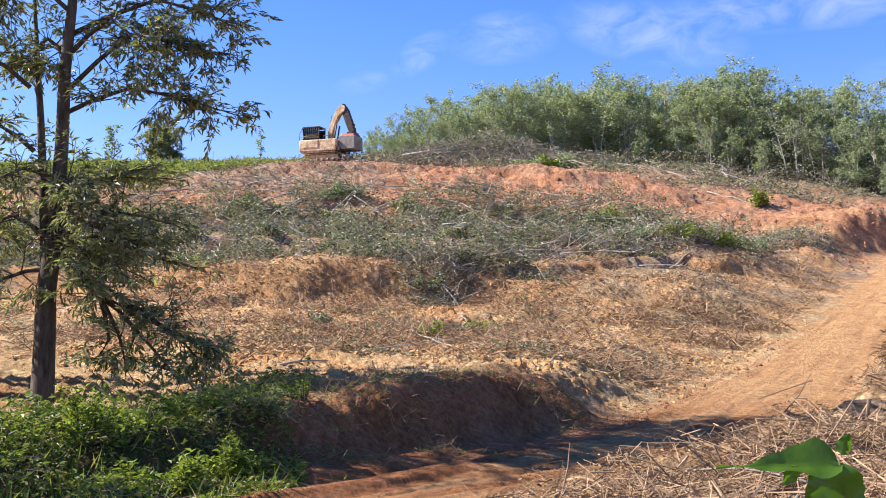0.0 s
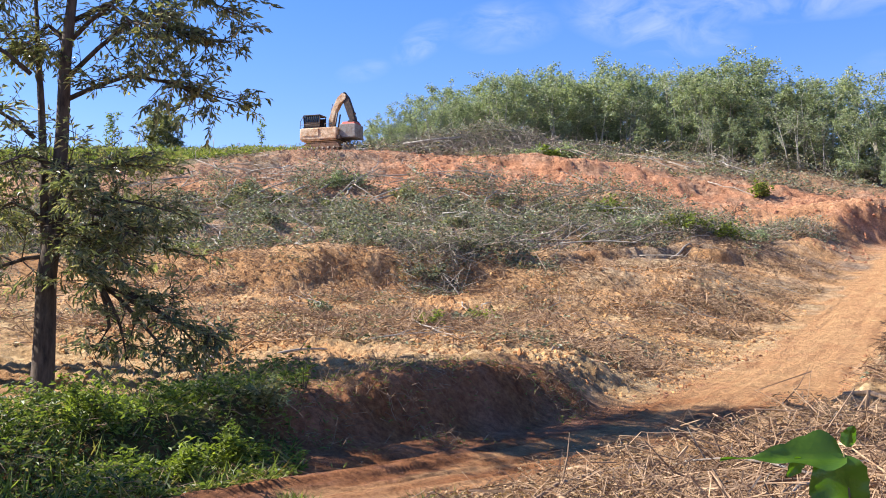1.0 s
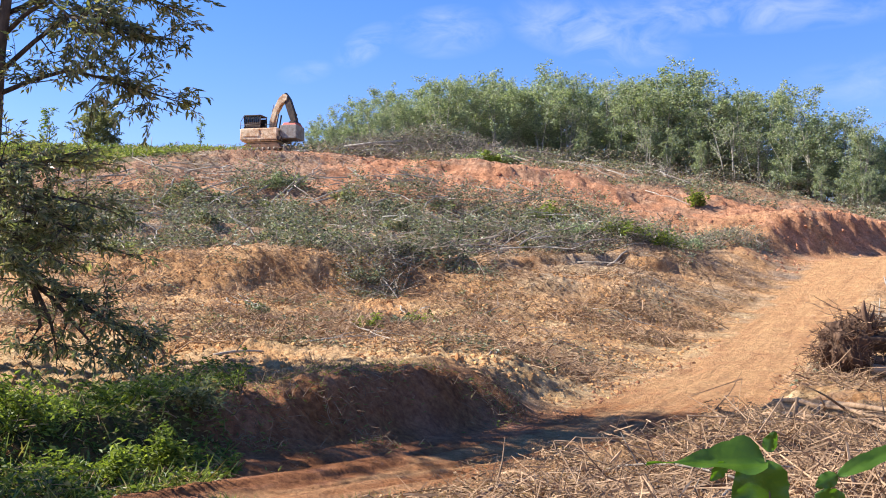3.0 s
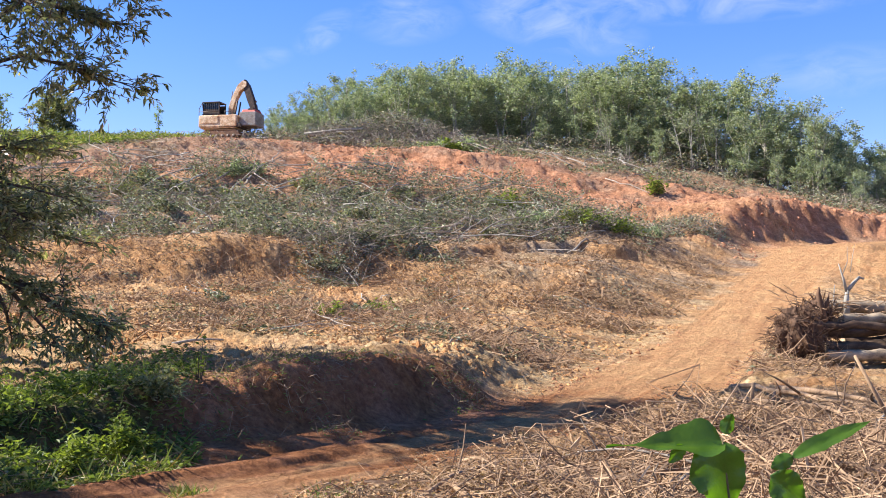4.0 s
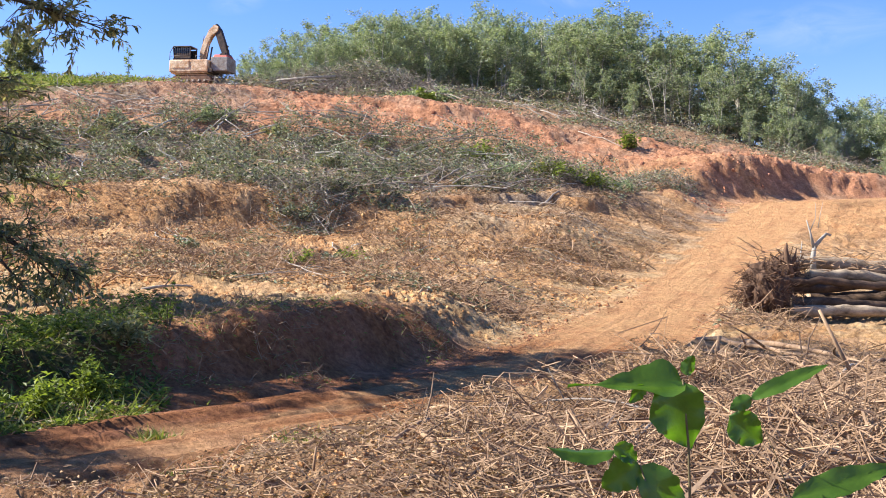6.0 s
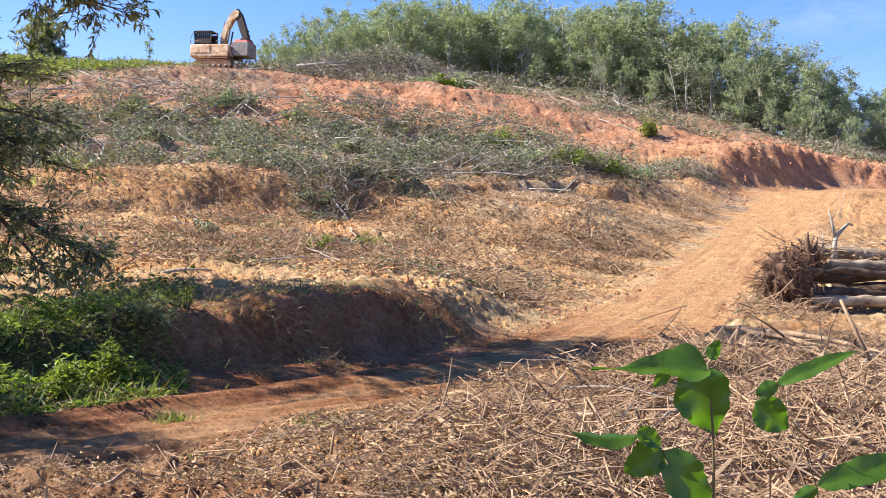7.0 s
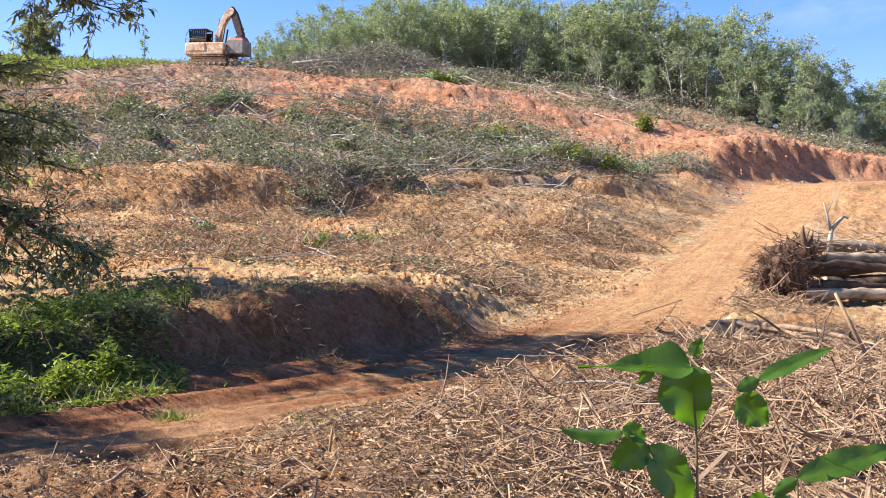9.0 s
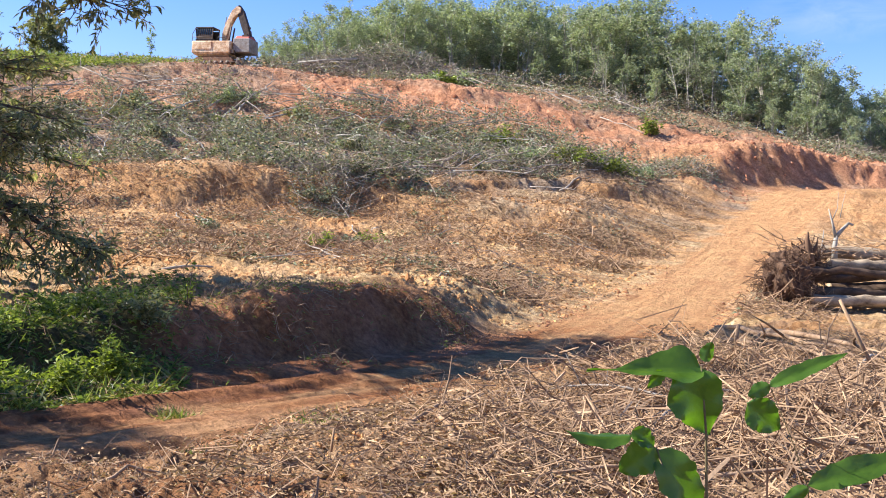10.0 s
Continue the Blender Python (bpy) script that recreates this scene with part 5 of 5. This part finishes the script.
    child("bucket_cylinder", bar(DARK_STEEL, (1.75, 0.21, 4.75), (2.45, 0.21, 3.2), 0.07, "bucket_cylinder"), arm)
    child("linkage", blocks(DARK_STEEL, ((2.4, 0.21, 3.1), (0.16, 0.3, 0.5), 15), ((2.55, 0.21, 2.75), (0.16, 0.3, 0.5), -10)), arm)
    child("bucket", prism(DARK_STEEL, [(2.15, 2.55), (2.6, 2.65), (2.75, 2.3), (2.6, 1.95), (2.25, 1.9), (2.1, 2.2)], -0.5, -0.05 + 0.9, "bucket", 0.03), ob)


excavator()


# ---------------------------------------------------------------- felled poles and branches
def pole(name, label, a, b, r, mat, category="branch", group="", lift=0.06, side=0, seed=0):
    """A felled pole or branch lying on the ground from a to b, with a few broken side shoots."""
    rng = np.random.default_rng(seed)
    n = 7
    t = np.linspace(0, 1, n)
    xs = a[0] + (b[0] - a[0]) * t + rng.normal(0, 0.02, n) * min(3.0, math.dist(a, b))
    ys = a[1] + (b[1] - a[1]) * t
    line = np.interp(t, (0, 1), (at_ground(*a), at_ground(*b)))
    zs = np.maximum(ground_z(xs, ys) + r * 0.6, line + r) + lift * np.sin(t * 3.0 + 0.1)
    pts = np.stack([xs, ys, zs], 1)
    s = Soup()
    tube(s, pts, np.linspace(r, r * 0.45, n), 7)
    length = math.dist(a, b)
    for _ in range(side):
        f = rng.uniform(0.3, 0.95)
        c = np.array([np.interp(f, t, pts[:, i]) for i in range(3)])
        d = unit(np.array([b[0] - a[0], b[1] - a[1], 0.0])) * 0.7 + rng.normal(0, 0.5, 3) + np.array([0, 0, 0.25])
        e = c + unit(d) * length * rng.uniform(0.12, 0.3)
        tube(s, [c, (c + e) / 2 + rng.normal(0, 0.03, 3), e], [r * 0.5, r * 0.35, r * 0.15], 5)
    ob = new(name, s.mesh(name, mat, True))
    return tagged(ob, label, category, group)


def strewn():
    g = at_ground(-3.0, 87.0)
    for k, (x0, z0, x1, z1, r) in enumerate(((-7.6, 0.25, -2.6, 0.75, 0.13), (-3.4, 0.85, 1.4, 1.5, 0.12), (-2.0, 0.55, 1.0, 0.85, 0.11), (-5.2, 0.3, -2.4, 0.35, 0.12), (-0.8, 1.2, 3.4, 1.25, 0.08))):
        mid = ((x0 + x1) / 2, 0.1, (z0 + z1) / 2 + 0.06)
        dead_branch("felled_pole", "pale felled pole resting on cut branches on the crest", (0, 86.3 + 0.25 * k, g), [(r, r * 0.7, (x0, 0, z0), mid, (x1, 0.3, z1))], PALE_BARK, "log", "felled poles on the crest")
    lab = "bare pale broken branch lying on the cleared slope"
    rows = [(-2.0, 29.0, -0.75, 37.5, 0.035, 2), (-1.2, 32.0, 0.5, 24.8, 0.035, 3), (-0.6, 57.0, 1.1, 50.2, 0.06, 3), (2.4, 57.5, 5.2, 52.5, 0.06, 2), (-0.9, 44.0, 0.7, 40.6, 0.05, 3), (-4.6, 20.3, -5.4, 27.5, 0.06, 2),
            (14.2, 58.0, 19.0, 66.0, 0.07, 2), (10.9, 50.4, 12.6, 51.6, 0.10, 1), (11.0, 46.5, 13.5, 45.0, 0.04, 2), (-6.6, 66.8, -5.2, 62.6, 0.07, 3), (-7.4, 60.5, -6.0, 56.0, 0.05, 3), (-4.5, 67.3, 4.0, 66.8, 0.05, 2)]
    rows2 = [(4.8, 30.0, 6.2, 33.0, 0.03, 2), (2.5, 24.4, 3.1, 26.0, 0.03, 1), (-3.4, 22.0, -2.5, 23.0, 0.05, 1), (-9.0, 57.0, -6.5, 54.0, 0.05, 3), (-10.0, 52.0, -7.5, 49.5, 0.05, 2), (6.0, 58.5, 8.2, 55.0, 0.05, 2),
             (-14.0, 60.0, -11.0, 57.0, 0.06, 3), (14.2, 47.0, 15.8, 46.2, 0.035, 3), (8.0, 40.0, 10.5, 38.6, 0.03, 2), (5.5, 42.8, 7.4, 40.8, 0.035, 2), (9.2, 36.2, 10.2, 37.2, 0.03, 2), (19.0, 75.5, 21.5, 71.0, 0.06, 2)]
    for k, (x0, y0, x1, y1, r, side) in enumerate(rows + rows2):
        pole("fallen_branch", lab, (x0, y0), (x1, y1), r * 0.7, GREY_TWIG if k % 3 else STRAW, "branch", "branches on the cleared slope", 0.05, side, 40 + k)
    near = "dry straw-coloured stick lying on the litter beside the track"
    rows = [(1.05, 12.0, 1.6, 9.6, 0.028, 1), (0.5, 7.9, 1.9, 10.4, 0.022, 1), (0.85, 7.2, 1.0, 9.0, 0.03, 2), (5.5, 15.8, 6.5, 12.9, 0.045, 2), (6.6, 17.2, 7.0, 13.2, 0.045, 2), (7.0, 16.6, 7.6, 13.4, 0.055, 1),
            (3.9, 12.0, 4.7, 14.6, 0.018, 3), (3.0, 8.0, 5.4, 8.6, 0.02, 2), (3.6, 6.8, 5.2, 8.4, 0.022, 2), (2.2, 6.6, 4.4, 7.0, 0.018, 2), (4.6, 9.6, 6.8, 10.2, 0.025, 3), (1.2, 6.3, 3.1, 6.9, 0.016, 2)]
    rows2 = [(-1.3, 6.4, -0.9, 7.1, 0.014, 1), (-2.1, 6.9, -1.7, 7.5, 0.022, 1), (0.2, 6.4, 1.3, 6.6, 0.012, 2), (5.2, 10.8, 7.6, 11.6, 0.03, 3), (5.8, 11.4, 7.0, 14.4, 0.03, 3), (3.4, 10.2, 5.6, 11.3, 0.02, 3), (6.8, 13.4, 8.8, 12.4, 0.04, 2), (2.0, 8.8, 4.2, 9.6, 0.018, 2)]
    for k, (x0, y0, x1, y1, r, side) in enumerate(rows + rows2):
        pole("dry_stick", near, (x0, y0), (x1, y1), r, STRAW, "stick", "sticks in the roadside litter", 0.10, side, 80 + k)
    rng = np.random.default_rng(92)
    for k in range(34):
        x, y, a, length = rng.uniform(2.2, 7.5), rng.uniform(6.6, 12.5), rng.uniform(-0.9, 0.9) + (3.14 if k % 2 else 0), rng.uniform(0.7, 1.8)
        x = max(x, 0.36 * y)
        pole("dry_stick", near, (x, y), (x + math.cos(a) * length, y + math.sin(a) * length), rng.uniform(0.011, 0.024), STRAW if k % 3 else GREY_TWIG, "stick", "sticks in the roadside litter", rng.uniform(0.08, 0.22), int(rng.integers(0, 4)), 300 + k)
    for k, (x, y, dx, dz, r) in enumerate(((5.75, 14.4, 0.02, 0.42, 0.035), (5.95, 14.2, 0.05, 0.30, 0.03), (6.4, 11.6, -0.55, 0.95, 0.03), (7.1, 12.2, 0.3, 0.8, 0.025), (4.0, 11.6, 0.5, 0.75, 0.012), (0.05, 7.0, 0.02, 0.22, 0.012), (2.35, 10.3, 0.03, 0.3, 0.014))):
        dead_branch("upright_stick", "dry broken stick standing up out of the litter", (x, y, at_ground(x, y) - 0.05), [(r, r * 0.6, (0, 0, 0), (dx * 0.5, 0.02, dz * 0.5), (dx, 0, dz))], STRAW, "stick", "upright broken sticks")
    rng = np.random.default_rng(91)
    for k, x in enumerate((-18.6, -24.4)):
        y = 84.5
        dead_branch("marker_stake", "thin pale marker stake on the crest", (x, y, at_ground(x, y)), [(0.03, 0.025, (0, 0, -0.2), (0, 0, 0.6), (0.02, 0, 1.3))], PALE_BARK, "stake")


strewn()


def bough(seed, length):
    """A cut bough: a bowed main stem and the bare side branches that fork from it."""
    rng = np.random.default_rng(seed)
    mat = GREY_TWIG if seed % 3 else PALE_BARK
    t = np.linspace(0, 1, 8)
    bow = rng.uniform(-0.16, 0.16) * length
    pts = np.stack([t * length, bow * np.sin(t * 3.0) + rng.normal(0, 0.02, 8) * length, 0.10 * length * np.sin(t * 2.6) * rng.uniform(0.2, 1.0)], 1)
    stem = Soup()
    tube(stem, pts, np.linspace(0.013, 0.0045, 8) * length, 6)
    forks = []
    for _ in range(int(rng.integers(2, 5))):
        s = Soup()
        f = rng.uniform(0.3, 0.95)
        c = np.array([np.interp(f, t, pts[:, i]) for i in range(3)])
        e = c + unit(np.array([rng.uniform(0.5, 1.2), rng.normal(0, 0.6), rng.uniform(-0.1, 0.6)])) * length * rng.uniform(0.2, 0.42)
        tube(s, [c, (c + e) / 2 + rng.normal(0, 0.025, 3) * length, e], [0.007 * length, 0.005 * length, 0.002 * length], 5)
        forks.append(s.mesh("side_branch", mat, True))
    return stem.mesh("cut_bough", mat, True), forks


def boughs():
    rng = np.random.default_rng(171)
    kinds = [bough(900 + k, 3.0) for k in range(10)]
    for n, x0, x1, y0, y1, z0, z1, size, label in (
            (70, -17, 11, 61.5, 67.5, 0.4, 1.1, 1.1, "bare grey cut bough tangled in the felled brush on a bench"), (60, -14, 14, 46, 59, 0.2, 0.7, 0.95, "bare grey cut bough tangled in the felled brush on a bench"),
            (34, -6, 14, 24, 41, 0.02, 0.08, 0.5, "dry bare bough lying on the cleared lower slope"), (46, 4, 30, 76, 90, 0.2, 0.7, 1.1, "bare grey bough lying in the brush before the plantation")):
        for _ in range(n):
            x, y = rng.uniform(x0, x1), rng.uniform(y0, y1)
            if x > 0.30 * y or track_near(np.array([x]), np.array([y]))[0][0] < 5.0:
                continue
            k = size * rng.uniform(0.6, 1.3)
            a = rng.uniform(0, 360)
            stem, forks = kinds[int(rng.integers(0, len(kinds)))]
            ob = new("cut_bough", stem)
            for f in forks:
                child("side_branch", f, ob)
            far = (x + 2.5 * k * math.cos(radians(a)), y + 2.5 * k * math.sin(radians(a)))
            rise = math.degrees(math.atan2(at_ground(*far) - at_ground(x, y), 2.5 * k))
            ob.matrix_basis = pose(x, y, at_ground(x, y) + rng.uniform(z0, z1), 0, -rise + rng.normal(0, 5), a) @ Matrix.Diagonal((k, k, k, 1))
            tagged(ob, label, "branch", "cut boughs on the hillside")


boughs()


def crumbs(name, label, x, y, size, mat, rng, sink=0.15):
    """Broken lumps of clay strewn over a stretch of ground, as one thing of kind stuff."""
    bm = bmesh.new()
    bmesh.ops.create_icosphere(bm, subdivisions=1, radius=1.0)
    base = np.array([v.co[:] for v in bm.verts])
    tri = np.array([[v.index for v in f.verts] for f in bm.faces])
    bm.free()
    n = len(x)
    v = base[None] * (1 + rng.normal(0, 0.22, (n, len(base), 1))) * size[:, None, None] * rng.uniform(0.55, 1.3, (n, 1, 3))
    v = v + np.stack([x, y, ground_z(x, y) + size * sink], 1)[:, None]
    faces = (tri[None] + (np.arange(n) * len(base))[:, None, None]).reshape(-1, 3)
    tagged(new(name, mesh_of(name, v.reshape(-1, 3), [faces], mat, False)), label, "clods", kind="stuff")


def clods():
    rng = np.random.default_rng(95)
    x, y = polar(40000, -26, 34, 5, 40, rng)
    d, rz, hw, run = track_near(x, y)
    side = np.abs(d) - hw
    keep = (side > -0.15) & ((d < 0) | (y > 20)) & (rng.uniform(0, 1, len(x)) < np.exp(-((side - 0.25) / 0.4) ** 2)) & (y < 60)
    x, y = x[keep][:2600], y[keep][:2600]
    crumbs("clay_clods", "broken red-brown clay clods along the track's edges", x, y, (0.006 + 0.024 * rng.uniform(0, 1, len(x)) ** 3) * (1 + np.hypot(x, y) / 30), RED_CLOD, rng, -0.1)
    x, y = polar(40000, -26, 20, 5, 14, rng)
    d, rz, hw, run = track_near(x, y)
    keep = (d < -hw - 0.1) & (rng.uniform(0, 1, len(x)) < 0.15 + 0.8 * smooth(1.8, -1.5, x + 0.1 * y))
    x, y = x[keep][:5500], y[keep][:5500]
    crumbs("clay_crumbs", "brown clay crumbs strewn over the near verge", x, y, 0.003 + 0.014 * rng.uniform(0, 1, len(x)) ** 3, BROWN_CLOD, rng, -0.2)
    n = 2600
    k = rng.integers(0, 6, n)
    x = np.array((0.95, 1.35, 0.3, -0.5, 1.9, 0.75))[k] + rng.normal(0, 0.22, n)
    y = np.array((7.4, 7.9, 7.2, 7.6, 7.0, 8.2))[k] + rng.normal(0, 0.25, n)
    crumbs("yellow_lumps", "crumbly yellow-orange clay lumps dug up in the litter", x, y, 0.005 + 0.022 * rng.uniform(0, 1, n) ** 3, CLOD, rng, -0.1)
    x, y = polar(60000, -20, 24, 18.5, 47, rng)
    d, rz, hw, run = track_near(x, y)
    keep = (d > hw + 0.2) & ((d > hw + 4.0) | (y > 22)) & (fbm(x / 2, y / 2, 3, 97) + rng.normal(0, 0.4, len(x)) > 0.0)
    x, y = x[keep][:20000], y[keep][:20000]
    crumbs("slope_clods", "yellow-orange clay lumps all over the lower slope", x, y, (0.016 + 0.06 * rng.uniform(0, 1, len(x)) ** 4) * (0.5 + np.hypot(x, y) / 45), CLOD, rng, -0.3)
    x, y = polar(40000, -22, 30, 60, 86, rng)
    d, rz, hw, run = track_near(x, y)
    keep = (d > hw + 0.5) & (fbm(x / 3, y / 2, 3, 98) + rng.normal(0, 0.4, len(x)) > 0.1) & ((y > 67) | (x > 16))
    x, y = x[keep][:6500], y[keep][:6500]
    crumbs("scarp_clods", "red-orange clay lumps broken from the upper scarp", x, y, 0.04 + 0.10 * rng.uniform(0, 1, len(x)) ** 4, SCARP_CLOD, rng, -0.35)


def make_clod(name, dark, light):
    m, n, l, b = material(name, 0.95, 0, 0.15)
    nt = m.node_tree
    col = ramp(nt, island(nt), (0.0, dark), (1.0, light))
    l.new(mix(nt, 1.0, col, ramp(nt, noise_node(nt, 25.0, 4), (0.3, (0.7, 0.7, 0.7)), (0.7, (1.1, 1.1, 1.1))), "MULTIPLY"), b.inputs["Base Color"])
    bump(nt, noise_node(nt, 40.0, 4), b, 0.6, 0.01)
    return m


CLOD = make_clod("yellow_clay_lumps", (0.38, 0.18, 0.07), (0.62, 0.36, 0.15))
RED_CLOD = make_clod("red_clay_lumps", (0.24, 0.10, 0.05), (0.48, 0.24, 0.12))
BROWN_CLOD = make_clod("brown_clay_lumps", (0.24, 0.13, 0.06), (0.52, 0.32, 0.15))
SCARP_CLOD = make_clod("scarp_clay_lumps", (0.33, 0.14, 0.075), (0.54, 0.27, 0.145))
clods()


# ---------------------------------------------------------------- saplings close by
def make_sapling_leaf():
    m, n, l, b = material("glossy_sapling_leaf", 0.32, 0, 0.5)
    nt = m.node_tree
    col = ramp(nt, noise_node(nt, 18.0, 5, 0.6), (0.3, (0.045, 0.10, 0.01)), (0.7, (0.085, 0.165, 0.02)))
    l.new(col, b.inputs["Base Color"])
    bump(nt, noise_node(nt, 60.0, 3), b, 0.35, 0.004)
    tr = n.new("ShaderNodeBsdfTranslucent")
    l.new(mix(nt, 1.0, col, (1.9, 2.1, 0.4), "MULTIPLY"), tr.inputs["Color"])
    ms = n.new("ShaderNodeMixShader")
    ms.inputs["Fac"].default_value = 0.42
    l.new(b.outputs[0], ms.inputs[1])
    l.new(tr.outputs[0], ms.inputs[2])
    l.new(ms.outputs[0], n["Material Output"].inputs["Surface"])
    return m


SAPLING_LEAF = make_sapling_leaf()
GREEN_STEM = make_wood("green_brown_stem", (0.08, 0.06, 0.03), (0.2, 0.16, 0.07), 20.0, by_island=False, bumps=0.002)


def broad_leaf(base, tip, width, across, curl=0.15, fold=0.12, seed=0, peak=0.72, sharp=0.75):
    """A broad leaf with a wavy, nibbled edge, bent along its length and folded along its midrib."""
    rng = np.random.default_rng(seed)
    base, tip, across = np.array(base, float), np.array(tip, float), np.array(across, float)
    ax = tip - base
    length = np.linalg.norm(ax)
    ax = ax / length
    s = unit(across - ax * (across @ ax))
    nn = np.cross(ax, s)
    nu, nv = 18, 9
    u = np.linspace(0, 1, nu)
    half = width / 2 * np.clip(np.sin(math.pi * u ** peak), 0, 1) ** sharp
    half = half * (1 + 0.05 * np.sin(u * 37 + seed) * (u > 0.1) + rng.normal(0, 0.035, nu))
    verts = []
    for i in range(nu):
        for j in range(nv):
            w = -1 + 2 * j / (nv - 1)
            ripple = 0.06 * width * math.sin(u[i] * 16 + seed + 2.0 * np.sign(w)) * abs(w) ** 2
            p = base + ax * (u[i] * length) + s * (w * half[i]) + nn * (abs(w) * half[i] * fold * 2 + ripple - curl * length * (u[i] - 0.4) ** 2 + 0.0006 * math.cos(abs(w) * 14 + u[i] * 22))
            verts.append(p)
    idx = np.arange(nu * nv).reshape(nu, nv)
    quads = np.stack([idx[:-1, :-1], idx[:-1, 1:], idx[1:, 1:], idx[1:, :-1]], -1).reshape(-1, 4)
    return mesh_of("leaf", np.array(verts), [quads], SAPLING_LEAF, True)


def at_arm(u, v, y=1.5):
    """Place at arm's length from a heading and a drop, both in tenths of a percent of the distance."""
    return np.array([u / 1000 * y, y, 2 + v / 1000 * y])


def saplings():
    up, side, toward = (0, 0.3, 1), (1, 0, 0), (0.3, -1, 0.3)
    first = thing("sapling_plant", "young sapling with broad glossy nibbled green leaves, close by", "plant", "saplings close by", at=(0, 0, 0))
    s = Soup()
    top = at_arm(371, -124)
    tube(s, [at_arm(392, -1060, 1.52), at_arm(392, -500, 1.52), at_arm(384, -280), at_arm(379, -190), top], [0.004, 0.0032, 0.0025, 0.002, 0.0012], 8)
    tube(s, [at_arm(388, -380), at_arm(360, -290), at_arm(330, -208)], [0.003, 0.0022, 0.0015], 6)
    child("stem", s.mesh("stem", GREEN_STEM, True), first)
    for k, (bu, bv, tu, tv, w, across, curl, fold) in enumerate((
            (374, -130, 256, -131, 0.068, (0, 0.75, 0.65), -0.04, -0.25), (352, -127, 385, -194, 0.086, side, 0.25, 0.10), (374, -120, 381, -100, 0.022, side, 0.2, 0.2), (332, -130, 318, -148, 0.02, side, 0.1, 0.2),
            (304, -197, 236, -197, 0.032, (0, 0.8, 0.5), 0.3, 0.25), (304, -190, 328, -205, 0.030, up, 0.2, 0.2), (328, -206, 293, -231, 0.052, (0.6, 0, -1), 0.15, 0.1), (333, -209, 381, -277, 0.066, (0.8, 0.2, 0.5), 0.35, 0.08),
            (240, -278, 157, -276, 0.04, (0, 0.8, 0.4), 0.25, 0.2))):
        child("leaf", broad_leaf(at_arm(bu, bv), at_arm(tu, tv), w, across, curl, fold, k, 0.42 if k == 0 else 0.72, 1.9 if k == 0 else 0.95 if k == 1 else 0.65), first)
    second = thing("sapling_plant", "thin sapling with narrow and torn green leaves, close by", "plant", "saplings close by", at=(0, 0, 0))
    s = Soup()
    tube(s, [at_arm(505, -1000, 1.55), at_arm(500, -500, 1.55), at_arm(487, -243, 1.55), at_arm(470, -200, 1.53), at_arm(442, -141)], [0.003, 0.0025, 0.0012, 0.0008, 0.0006], 7)
    child("stem", s.mesh("stem", GREEN_STEM, True), second)
    for k, (bu, bv, tu, tv, w, across, curl, fold) in enumerate((
            (441, -142, 523, -105, 0.026, (0, 0.6, 0.8), 0.1, 0.15), (442, -141, 420, -153, 0.024, up, 0.1, 0.15), (420, -160, 455, -186, 0.052, (0.6, 0, 0.8), 0.15, 0.1),
            (487, -240, 600, -205, 0.042, (0, 0.5, 0.9), 0.12, 0.12), (487, -242, 461, -258, 0.022, up, 0.1, 0.2), (465, -258, 479, -282, 0.032, side, 0.1, 0.1), (458, -261, 438, -280, 0.05, side, 0.1, 0.1))):
        child("leaf", broad_leaf(at_arm(bu, bv), at_arm(tu, tv), w, across, curl, fold, 20 + k), second)


saplings()
